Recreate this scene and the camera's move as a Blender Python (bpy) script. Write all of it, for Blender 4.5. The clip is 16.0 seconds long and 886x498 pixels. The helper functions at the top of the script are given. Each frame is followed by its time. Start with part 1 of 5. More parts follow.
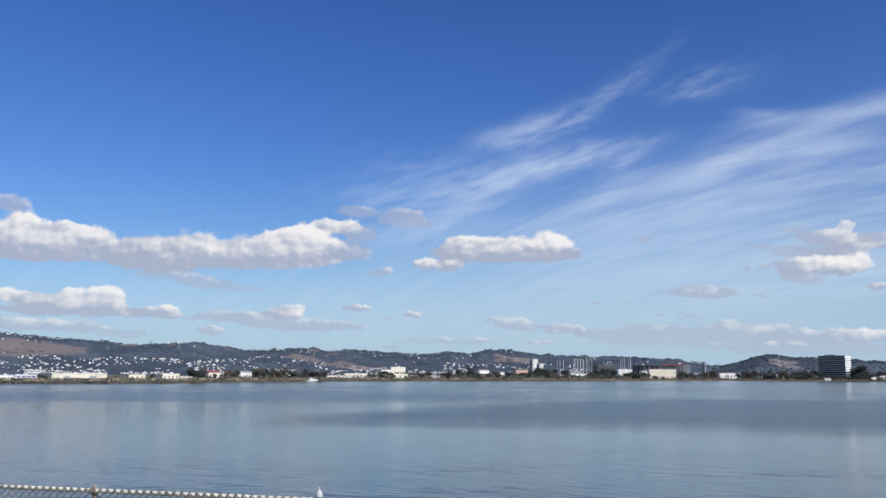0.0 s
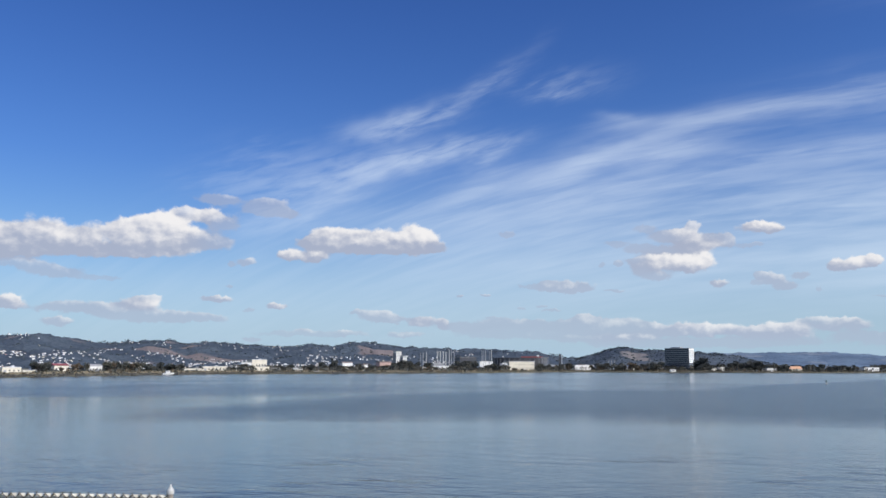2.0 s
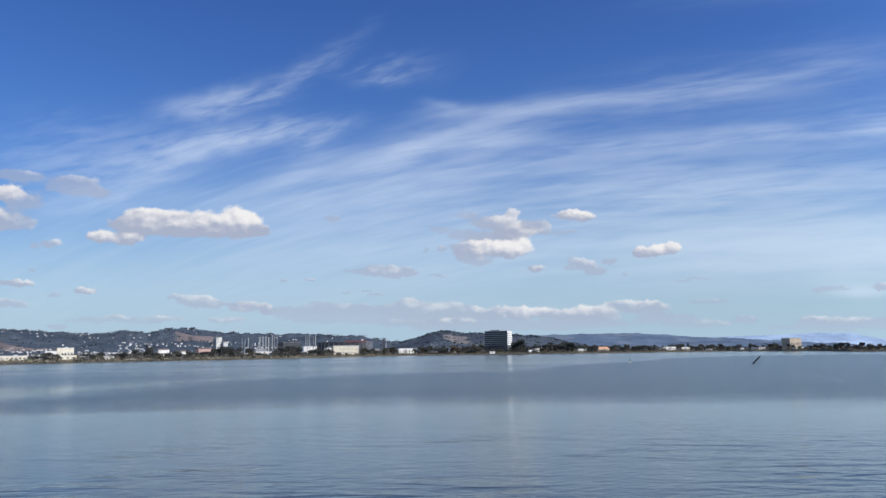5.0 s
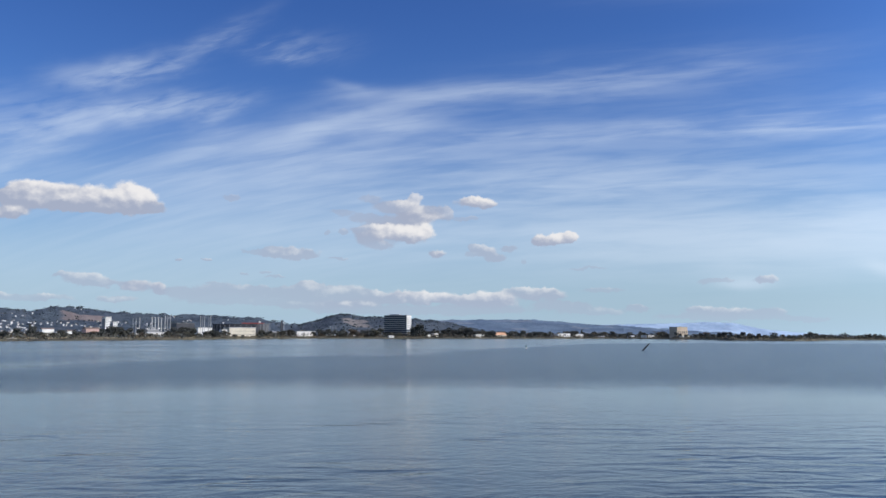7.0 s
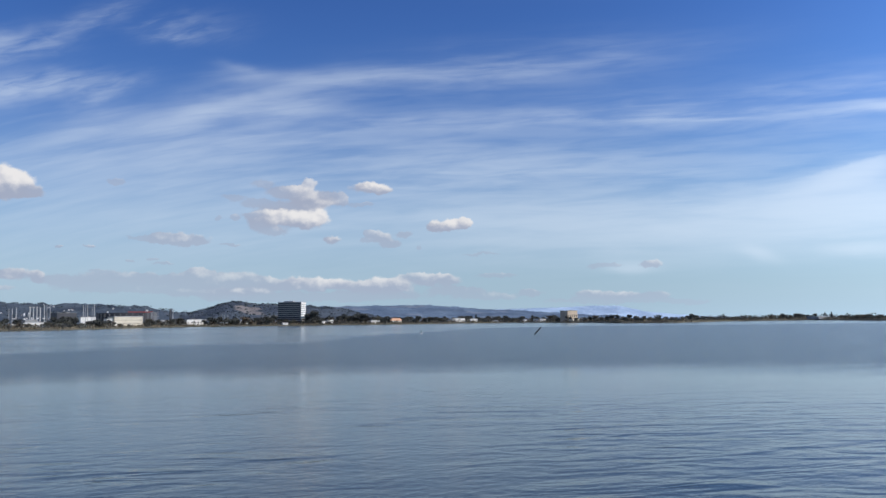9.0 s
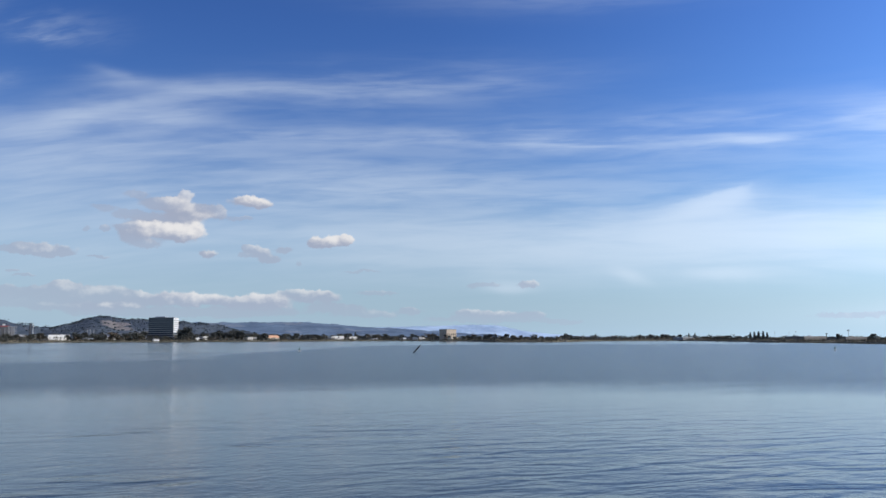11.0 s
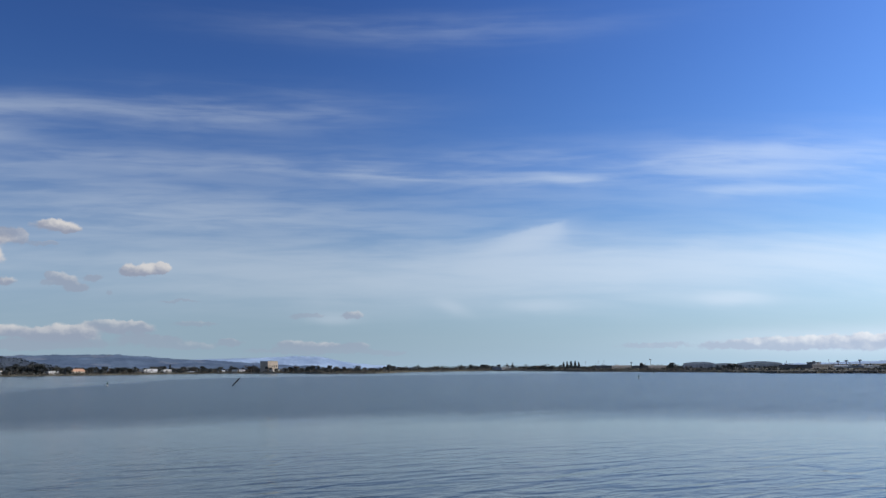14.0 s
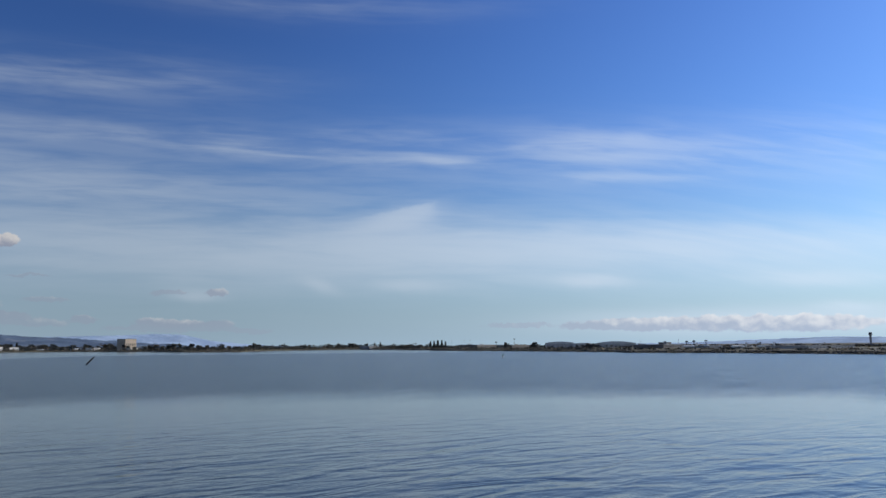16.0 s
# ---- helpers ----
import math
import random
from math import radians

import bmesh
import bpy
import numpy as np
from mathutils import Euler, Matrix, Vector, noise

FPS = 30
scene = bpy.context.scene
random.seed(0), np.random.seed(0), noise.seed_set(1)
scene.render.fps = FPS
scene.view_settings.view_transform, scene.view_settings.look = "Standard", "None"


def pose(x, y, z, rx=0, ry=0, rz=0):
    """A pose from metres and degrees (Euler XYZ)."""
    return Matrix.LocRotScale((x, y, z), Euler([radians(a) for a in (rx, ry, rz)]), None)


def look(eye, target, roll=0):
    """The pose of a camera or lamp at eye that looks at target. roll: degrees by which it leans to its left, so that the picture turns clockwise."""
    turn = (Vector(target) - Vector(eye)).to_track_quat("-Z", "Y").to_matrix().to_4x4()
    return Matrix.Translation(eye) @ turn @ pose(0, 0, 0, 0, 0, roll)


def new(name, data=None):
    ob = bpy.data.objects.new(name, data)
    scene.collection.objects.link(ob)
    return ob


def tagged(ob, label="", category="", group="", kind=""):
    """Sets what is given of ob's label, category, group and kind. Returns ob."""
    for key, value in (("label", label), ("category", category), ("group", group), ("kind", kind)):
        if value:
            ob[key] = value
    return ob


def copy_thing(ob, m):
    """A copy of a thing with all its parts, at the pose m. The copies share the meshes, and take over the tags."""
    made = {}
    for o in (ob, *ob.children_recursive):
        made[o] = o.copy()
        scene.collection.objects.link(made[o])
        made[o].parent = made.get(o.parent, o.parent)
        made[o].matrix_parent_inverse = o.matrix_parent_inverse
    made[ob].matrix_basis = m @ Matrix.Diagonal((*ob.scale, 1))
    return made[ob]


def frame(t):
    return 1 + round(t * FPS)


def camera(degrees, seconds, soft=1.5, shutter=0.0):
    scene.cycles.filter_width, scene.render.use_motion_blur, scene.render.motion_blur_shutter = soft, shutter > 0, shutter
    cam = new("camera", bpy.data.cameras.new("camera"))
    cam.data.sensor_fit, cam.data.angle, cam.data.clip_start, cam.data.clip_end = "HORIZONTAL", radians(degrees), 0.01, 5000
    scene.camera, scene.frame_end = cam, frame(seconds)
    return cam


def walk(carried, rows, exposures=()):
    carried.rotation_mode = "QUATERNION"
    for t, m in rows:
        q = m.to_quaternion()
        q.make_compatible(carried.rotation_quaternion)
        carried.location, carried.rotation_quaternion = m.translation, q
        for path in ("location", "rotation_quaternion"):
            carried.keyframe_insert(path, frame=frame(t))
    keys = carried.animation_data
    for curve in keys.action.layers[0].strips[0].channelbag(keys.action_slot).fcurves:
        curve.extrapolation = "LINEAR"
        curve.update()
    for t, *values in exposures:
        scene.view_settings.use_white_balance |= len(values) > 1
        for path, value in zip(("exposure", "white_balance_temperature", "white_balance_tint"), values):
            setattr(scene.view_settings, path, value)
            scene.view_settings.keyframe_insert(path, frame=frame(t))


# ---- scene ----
EYE = 6.0  # metres above the water

cam = camera(55.19, 16.0, soft=1.5)
walk(cam, [
    (0, pose(0.000, 0, EYE, 98.49, -0.37, -0.05)),
    (0.5, pose(0.006, 0, EYE, 98.10, -0.36, -2.28)),
    (1, pose(0.012, 0, EYE, 97.97, -0.44, -4.47)),
    (1.5, pose(0.018, 0, EYE, 98.02, -0.18, -7.01)),
    (2, pose(0.024, 0, EYE, 98.03, -0.18, -9.17)),
    (2.5, pose(0.030, 0, EYE, 97.87, -0.18, -11.33)),
    (3, pose(0.036, 0, EYE, 97.57, -0.13, -13.63)),
    (3.5, pose(0.042, 0, EYE, 97.32, 0.17, -15.44)),
    (4, pose(0.048, 0, EYE, 97.31, 0.40, -17.65)),
    (6.5, pose(0.048, 0, EYE, 96.07, 0.31, -25.37)),
    (7, pose(0.048, 0, EYE, 95.83, -0.09, -27.68)),
    (7.5, pose(0.048, 0, EYE, 95.85, 0.24, -29.89)),
    (8, pose(0.048, 0, EYE, 95.59, 0.65, -31.02)),
    (8.5, pose(0.048, 0, EYE, 95.09, 0.74, -32.54)),
    (9, pose(0.048, 0, EYE, 94.84, 0.67, -34.71)),
    (9.5, pose(0.048, 0, EYE, 94.94, 0.65, -37.02)),
    (12, pose(0.048, 0, EYE, 96.80, -0.39, -46.94)),
    (12.5, pose(0.048, 0, EYE, 97.12, -0.52, -49.11)),
    (13, pose(0.048, 0, EYE, 97.45, -0.08, -50.42)),
    (13.5, pose(0.048, 0, EYE, 97.90, 0.12, -52.72)),
    (14, pose(0.048, 0, EYE, 97.99, 0.67, -54.62)),
    (14.5, pose(0.048, 0, EYE, 97.88, 1.53, -56.96)),
    (15, pose(0.048, 0, EYE, 97.64, 1.38, -59.03)),
    (15.5, pose(0.048, 0, EYE, 97.11, 0.95, -60.90)),
    (16, pose(0.048, 0, EYE, 96.50, 0.49, -63.48)),
], exposures=[(0, 0.0), (4.0, 0.0), (9.5, -0.12), (11.5, -0.14), (12.0, -0.23), (12.5, -0.46), (14.0, -0.46), (15.0, -0.67), (16.0, -0.64)])

# ---- world, sun ----
SUN_AZ, SUN_EL = 128.0, 34.0


class Tree:
    """Short hand for node trees."""

    def __init__(self, tree):
        self.t = tree
        self.t.nodes.clear()

    def put(self, sock, value):
        if isinstance(value, bpy.types.NodeSocket):
            self.t.links.new(value, sock)
        elif value is not None:
            sock.default_value = value

    def node(self, kind, ins=()):
        n = self.t.nodes.new(kind)
        for key, value in dict(ins).items():
            self.put(n.inputs[key], value)
        return n

    def math(self, op, a, b=None, c=None, clamp=False):
        n = self.t.nodes.new("ShaderNodeMath")
        n.operation, n.use_clamp = op, clamp
        for i, v in enumerate((a, b, c)):
            if v is not None:
                self.put(n.inputs[i], v)
        return n.outputs[0]

    def vec(self, op, a, b=None):
        n = self.t.nodes.new("ShaderNodeVectorMath")
        n.operation = op
        self.put(n.inputs[0], a)
        if b is not None:
            self.put(n.inputs["Scale" if op == "SCALE" else 1], b)
        return n.outputs["Value" if op in ("LENGTH", "DOT_PRODUCT") else "Vector"]

    def smooth(self, v, lo, hi, a=0.0, b=1.0):
        n = self.t.nodes.new("ShaderNodeMapRange")
        n.interpolation_type = "SMOOTHSTEP"
        for i, value in enumerate((v, lo, hi, a, b)):
            self.put(n.inputs[i], value)
        return n.outputs["Result"]

    def mix(self, fac, a, b, blend="MIX"):
        n = self.t.nodes.new("ShaderNodeMix")
        n.data_type, n.blend_type = "RGBA", blend
        self.put(n.inputs[0], fac)
        self.put(n.inputs[6], (*a, 1) if isinstance(a, tuple) else a)
        self.put(n.inputs[7], (*b, 1) if isinstance(b, tuple) else b)
        return n.outputs[2]

    def noise(self, v, scale, detail=4.0, rough=0.55, warp=0.0, colour=False):
        n = self.node("ShaderNodeTexNoise", {"Vector": v, "Scale": scale, "Detail": detail, "Roughness": rough, "Distortion": warp})
        return n.outputs["Color" if colour else "Fac"]

    def mapping(self, v, loc=(0, 0, 0), turn=0.0, scale=(1, 1, 1)):
        n = self.t.nodes.new("ShaderNodeMapping")
        n.vector_type = "TEXTURE"
        for i, value in enumerate((v, loc, (0, 0, radians(turn)), scale)):
            self.put(n.inputs[i], value)
        return n.outputs[0]


world = bpy.data.worlds.new("sky")
scene.world = world
world.use_nodes = True
W = Tree(world.node_tree)
way = W.node("ShaderNodeTexCoord").outputs["Generated"]
air_node = W.node("ShaderNodeTexSky")
air_node.sky_type, air_node.sun_disc = "NISHITA", False
air_node.sun_elevation, air_node.sun_rotation = radians(SUN_EL), radians(SUN_AZ)
air_node.altitude, air_node.air_density, air_node.dust_density, air_node.ozone_density = 0.0, 1.0, 1.5, 2.5
air = air_node.outputs[0]
xyz = W.node("ShaderNodeSeparateXYZ", {0: way})
azimuth = W.math("MULTIPLY", W.math("ARCTAN2", xyz.outputs[0], xyz.outputs[1]), 57.2958)
height = W.math("MULTIPLY", W.math("ARCSINE", xyz.outputs[2]), 57.2958)
spot = W.node("ShaderNodeCombineXYZ", {0: azimuth, 1: height}).outputs[0]  # degrees round the horizon and above it

# the blue of a dry autumn sky, deeper overhead, and the milky air low over the bay
ramp = W.node("ShaderNodeValToRGB", {0: W.math("DIVIDE", height, 60.0)})
ramp.color_ramp.elements[0].position, ramp.color_ramp.elements[0].color = 0.03, (0.62, 0.92, 1.28, 1)
ramp.color_ramp.elements[1].position, ramp.color_ramp.elements[1].color = 1.0, (0.46, 0.78, 1.15, 1)
for at, shade in ((0.11, (0.52, 0.86, 1.30, 1)), (0.225, (0.37, 0.70, 1.30, 1)), (0.42, (0.32, 0.59, 1.18, 1))):
    ramp.color_ramp.elements.new(at).color = shade
air = W.mix(1.0, air, ramp.outputs[0], "MULTIPLY")
milk = W.math("MULTIPLY", W.math("EXPONENT", W.math("DIVIDE", W.math("ABSOLUTE", height), -4.6)), 0.76)
air = W.mix(milk, air, (4.7, 6.75, 8.4))


def after(v, s):
    """v again, but worked out only once s is known: this spares the shader's memory."""
    return W.vec("SCALE", v, W.math("MULTIPLY_ADD", s, 1e-9, 1.0))


def node_group(name, ins, outs):
    """An empty group of shader nodes, with its sockets."""
    g = bpy.data.node_groups.new(name, "ShaderNodeTree")
    for label, kind, way_in in [(n, k, "INPUT") for n, k in ins] + [(n, k, "OUTPUT") for n, k in outs]:
        g.interface.new_socket(label, in_out=way_in, socket_type="NodeSocket" + kind)
    return g, Tree(g)


# one brush stroke of ice cloud, added to those before it
BRUSH, G = node_group("brush stroke", [("spot", "Vector"), ("middle", "Vector"), ("turn", "Vector"), ("size", "Vector"), ("strength", "Float"), ("before", "Float")], [("total", "Float")])
given = G.node("NodeGroupInput").outputs
m = G.t.nodes.new("ShaderNodeMapping")
m.vector_type = "TEXTURE"
for key in range(4):
    G.put(m.inputs[key], given[key])
q = G.math("EXPONENT", G.math("MULTIPLY", G.vec("DOT_PRODUCT", m.outputs[0], m.outputs[0]), -1.0))
G.node("NodeGroupOutput", {0: G.math("MULTIPLY_ADD", q, given[4], given[5])})

# one billow of heaped cloud: its mass, and how far up its sunny side the place lies
BILLOW, G = node_group("billow", [("spot", "Vector"), ("middle", "Vector"), ("size", "Vector"), ("heap", "Vector"), ("heap size", "Vector"), ("thick", "Float"), ("body", "Float"), ("upper", "Float"), ("depth", "Float")], [("body", "Float"), ("upper", "Float"), ("depth", "Float")])
given = G.node("NodeGroupInput").outputs
q = G.vec("DIVIDE", G.vec("SUBTRACT", given[0], given[1]), given[2])
up = G.vec("DOT_PRODUCT", G.vec("DIVIDE", G.vec("SUBTRACT", given[0], given[3]), given[4]), (0.42, 0.88, 0))
mass = G.math("MULTIPLY", G.math("EXPONENT", G.math("MULTIPLY", G.vec("DOT_PRODUCT", q, q), -1.5)), given[5])
G.node("NodeGroupOutput", {0: G.math("ADD", given[6], mass), 1: G.math("MULTIPLY_ADD", mass, up, given[7]), 2: G.math("MULTIPLY_ADD", mass, given[5], given[8])})


def cirrus(p, strokes, fibre, seed, contrast, wander):
    """Ice cloud: brush strokes of (azimuth, height, half length, half width, tilt, strength), torn into fibres along the wind."""
    bend = W.vec("SCALE", W.vec("SUBTRACT", W.noise(W.vec("ADD", p, (seed, 0, 0)), 0.16, 3, colour=True), (0.5, 0.5, 0.5)), wander)
    p = W.vec("ADD", p, bend)
    total = 0.0
    for i, (a, h, length, width, lean, strength) in enumerate(strokes):
        if i % 10 == 9:
            p = after(p, total)
        n = W.node("ShaderNodeGroup")
        n.node_tree = BRUSH
        for key, value in enumerate((p, (a, h, 0), (0, 0, radians(lean)), (length * 1.1, width * 1.2, 1), strength * 1.45, total)):
            W.put(n.inputs[key], value)
        total = n.outputs[0]
    # low in the sky the strands lie edge on and run together into a veil
    contrast = W.smooth(height, 3.5, 12.5, contrast * 0.42, contrast)
    torn = W.math("MULTIPLY_ADD", W.math("SUBTRACT", fibre, 0.5), W.math("MULTIPLY", contrast, 2.0), 1.0)
    return W.math("MULTIPLY", total, torn)


def fibres(p, tilt, stretch, seed, fine):
    """Combed ice: broad strands and fine hairs along one direction, from 0 to 1."""
    q = W.mapping(p, (seed, seed * 0.7, 0), tilt, (stretch, 1.0, 1))
    broad = W.noise(q, 0.62, 4, 0.5, 0.5)
    hair = W.noise(W.mapping(p, (seed * 2.0, seed, 0), tilt, (stretch * 0.8, 1.0, 1)), fine, 6, 0.56, 0.4)
    return W.smooth(W.math("MULTIPLY_ADD", hair, 0.48, W.math("MULTIPLY", broad, 0.52)), 0.33, 0.68)


# the wind's streaks rise out of the north, level off and sink again in the south-east
bow = W.math("POWER", W.math("ABSOLUTE", W.math("SUBTRACT", azimuth, 50.0)), 3.0)
level = W.math("MULTIPLY_ADD", bow, 0.00006, height)
combed = W.node("ShaderNodeCombineXYZ", {0: azimuth, 1: level}).outputs[0]

FEATHER, FAN, SHEET, WEDGE = [], [], [], []


def stroke(group, *values):
    group.append(values)


stroke(FEATHER, -0.5, 10.8, 4.3, 0.88, 21, 0.5)
stroke(FEATHER, 1.2, 12.7, 3.7, 0.80, 14, 0.35)
stroke(FEATHER, 6.1, 16.5, 2.9, 0.64, 12, 0.6)
stroke(FEATHER, 11.7, 18.8, 3.1, 0.55, 32, 0.28)
stroke(FEATHER, 17.3, 18.9, 2.8, 0.70, 4, 0.22)
stroke(FEATHER, 16.4, 18.6, 1.8, 0.50, -7, 0.2)
stroke(FEATHER, 8.7, 14.7, 3.4, 0.56, 6, 0.45)
stroke(FEATHER, 6.2, 14.0, 3.6, 0.56, 11, 0.45)
stroke(FEATHER, 12.9, 14.3, 2.0, 0.48, 24, 0.4)
stroke(FEATHER, -2.0, 14.0, 3.0, 0.80, 4, 0.2)
stroke(FEATHER, -4.8, 12.1, 3.1, 0.80, 4, 0.2)
stroke(FAN, 21.0, 14.4, 6.1, 0.64, 13, 0.43)
stroke(FAN, 18.3, 13.4, 8.0, 1.00, 6, 0.31)
stroke(FAN, 20.1, 11.7, 6.5, 1.00, 7, 0.35)
stroke(FAN, 19.3, 14.4, 4.3, 0.56, 9, 0.24)
stroke(FAN, 21.6, 16.5, 1.4, 0.24, -3, 0.28)
stroke(FAN, 25.7, 16.1, 2.2, 0.32, 4, 0.28)
stroke(FAN, 9.2, 10.2, 8.1, 1.40, 5, 0.31)
stroke(FAN, 16.2, 7.7, 9.4, 2.40, 3, 0.31)
stroke(FAN, 20.1, 13.6, 6.3, 0.56, 9, 0.31)
stroke(FAN, 21.3, 16.1, 1.9, 0.28, 6, 0.28)
stroke(FAN, 20.3, 11.8, 6.4, 0.56, 7, 0.24)
stroke(FAN, 13.0, 8.0, 15.0, 2.6, 4, 0.20)
stroke(FAN, 24.0, 11.5, 12.0, 2.2, 6, 0.13)
stroke(SHEET, 30.2, 16.4, 4.7, 0.48, 2, 0.3)
stroke(SHEET, 41.4, 16.9, 7.6, 1.20, 1, 0.24)
stroke(SHEET, 36.8, 13.4, 6.8, 0.48, 1, 0.45)
stroke(SHEET, 49.6, 13.3, 4.9, 0.64, 0, 0.4)
stroke(SHEET, 35.7, 11.1, 9.0, 0.80, -2, 0.35)
stroke(SHEET, 41.2, 9.5, 7.2, 0.56, -1, 0.3)
stroke(SHEET, 38.0, 7.1, 13.9, 1.80, -2, 0.35)
stroke(SHEET, 43.8, 5.7, 9.3, 1.40, -2, 0.35)
stroke(SHEET, 24.3, 14.2, 2.9, 0.56, 10, 0.35)
stroke(SHEET, 36.7, 16.5, 10.3, 0.72, 4, 0.25)
stroke(SHEET, 54.6, 12.9, 9.0, 0.48, -2, 0.45)
stroke(SHEET, 63.7, 12.5, 2.1, 0.24, -8, 0.3)
stroke(SHEET, 59.2, 14.0, 4.5, 0.64, 0, 0.25)
stroke(SHEET, 71.9, 13.3, 4.2, 0.32, 2, 0.35)
stroke(SHEET, 74.4, 11.0, 2.1, 0.32, -1, 0.35)
stroke(SHEET, 35.4, 10.0, 11.4, 0.56, 3, 0.2)
stroke(SHEET, 60.2, 6.0, 13.3, 1.60, 0, 0.72)
stroke(SHEET, 73.5, 4.2, 1.7, 0.32, 0, 1.10)
stroke(SHEET, 55.2, 4.0, 1.1, 0.32, -20, 0.88)
stroke(SHEET, 47.2, 3.4, 1.4, 0.32, -2, 0.99)
stroke(SHEET, 61.3, 4.0, 2.3, 0.32, 1, 0.88)
stroke(SHEET, 53.5, 22.4, 10.7, 0.80, -0, 0.2)
stroke(SHEET, 63.0, 12.5, 2.2, 0.32, -6, 0.4)
stroke(SHEET, 74.2, 12.5, 6.1, 0.48, -5, 0.35)
stroke(SHEET, 77.6, 10.9, 3.1, 0.24, -3, 0.4)
stroke(SHEET, 75.9, 13.4, 5.6, 0.56, -5, 0.25)
stroke(SHEET, 55.6, 5.8, 15.9, 1.20, 0, 0.3)
stroke(SHEET, 81.5, 6.0, 7.8, 0.80, -2, 0.4)
stroke(SHEET, 87.0, 4.0, 3.3, 0.36, -3, 1.32)
stroke(SHEET, 73.5, 4.2, 1.7, 0.32, -3, 1.10)
stroke(SHEET, 89.2, 2.2, 1.5, 0.24, -2, 0.88)
stroke(SHEET, 81.3, 1.4, 7.7, 0.56, -0, 0.4)
stroke(SHEET, 48.0, 7.0, 26.0, 2.4, -1, 0.40)
stroke(SHEET, 50.0, 12.5, 26.0, 1.9, -1, 0.18)
stroke(SHEET, 80.0, 5.5, 18.0, 1.6, -1, 0.70)
stroke(SHEET, 84.0, 12.0, 14.0, 1.6, -3, 0.30)
stroke(SHEET, 40.0, 9.8, 20.0, 0.8, 0, 0.22)
stroke(WEDGE, 60.3, 8.4, 2.4, 0.64, 13, 0.7)
stroke(WEDGE, 61.4, 8.9, 2.4, 0.45, 15, 0.5)
stroke(WEDGE, 60.6, 7.7, 3.6, 0.8, 4, 0.55)
stroke(WEDGE, 84.0, 1.4, 10.0, 0.6, 0, 1.5)
stroke(WEDGE, 70.0, 6.3, 16.0, 0.8, 0, 0.45)
stroke(FAN, 1.8, 11.6, 4.4, 0.75, 29, 0.39)
stroke(FAN, 11.2, 11.9, 2.3, 0.4, 26, 0.28)
stroke(SHEET, 72.0, 6.6, 18.0, 0.9, -1, 0.5)
stroke(WEDGE, 59.6, 8.0, 2.0, 0.25, 3, 0.7)
stroke(FAN, 2.0, 3.8, 36.0, 2.6, 0, 0.46)
stroke(FAN, 24.0, 6.5, 14.0, 2.2, 2, 0.23)
feather = cirrus(spot, FEATHER, fibres(spot, 17, 6.0, 4.0, 2.2), 4.0, 0.85, 2.2)
streak = fibres(after(combed, feather), 0, 11.0, 11.0, 1.5)
fan = cirrus(after(spot, streak), FAN, streak, 11.0, 0.50, 1.5)
sheet_near = cirrus(after(spot, fan), SHEET, streak, 17.0, 0.74, 0.9)
wedge = cirrus(after(spot, sheet_near), WEDGE, streak, 23.0, 0.3, 0.6)
# one dense blade of ice with a sharp upper edge
blade = W.node("ShaderNodeSeparateXYZ", {0: W.mapping(W.vec("ADD", after(spot, wedge), W.vec("MULTIPLY", W.vec("SUBTRACT", W.noise(spot, 0.9, 4, 0.6, colour=True), (0.5, 0.5, 0.5)), (0.9, 0.45, 0))), (60.0, 8.8, 0), 12, (3.4, 0.9, 1))}).outputs
edge = W.math("MULTIPLY", W.smooth(blade[1], 0.42, 0.08), W.smooth(blade[1], -1.5, 0.0))
edge = W.math("MULTIPLY", edge, W.math("MULTIPLY", W.smooth(blade[0], -1.05, 0.35), W.smooth(blade[0], 1.05, 0.62)))
wedge = W.math("MULTIPLY_ADD", edge, 1.25, wedge)
ice = W.math("ADD", W.math("ADD", feather, fan), W.math("ADD", sheet_near, wedge))
# unseen veil added over the west and the south to brighten camera-facing walls
fill_veil = W.math("MULTIPLY", W.smooth(W.math("ABSOLUTE", W.math("SUBTRACT", azimuth, 30.0)), 75.0, 125.0, 0.0, 0.75), W.smooth(height, 0.0, 12.0))
ice = W.math("ADD", ice, fill_veil)
ice = W.math("MULTIPLY", W.math("SUBTRACT", 1.0, W.math("EXPONENT", W.math("MULTIPLY", ice, -0.62))), 0.73)
sky = W.mix(ice, air, (7.3, 8.35, 9.75))

PUFFS, HEAP = [], [0.0, 1.0]


def cloud(base, top):
    """Begins a heap of billows between two heights."""
    HEAP[:] = base, top


def puff(a, h, wide, tall, thick):
    """One billow of the heap: azimuth, height, half width, half height in degrees, and how dense it is."""
    PUFFS.append((a, h, wide, tall, thick, (HEAP[0] + HEAP[1]) / 2, (HEAP[1] - HEAP[0]) / 2))


cloud(6.82, 9.79)
puff(-27.43, 7.92, 2.28, 1.15, 1)
puff(-24.78, 8.02, 2.71, 1.04, 1)
puff(-26.75, 9.11, 0.99, 0.68, 0.9)
puff(-22.35, 8.29, 0.99, 0.85, 0.9)
puff(-24.19, 8.86, 1.29, 0.49, 0.7)
puff(-22.47, 7.54, 1.81, 0.35, 0.8)
puff(-25.98, 7.10, 3.74, 0.31, 0.7)
cloud(9.70, 10.73)
puff(-27.60, 10.19, 1.37, 0.54, 0.5)
cloud(6.55, 10.18)
puff(-19.62, 7.74, 1.99, 1.01, 0.95)
puff(-15.77, 8.11, 1.79, 1.10, 1)
puff(-18.07, 8.00, 2.09, 0.87, 0.9)
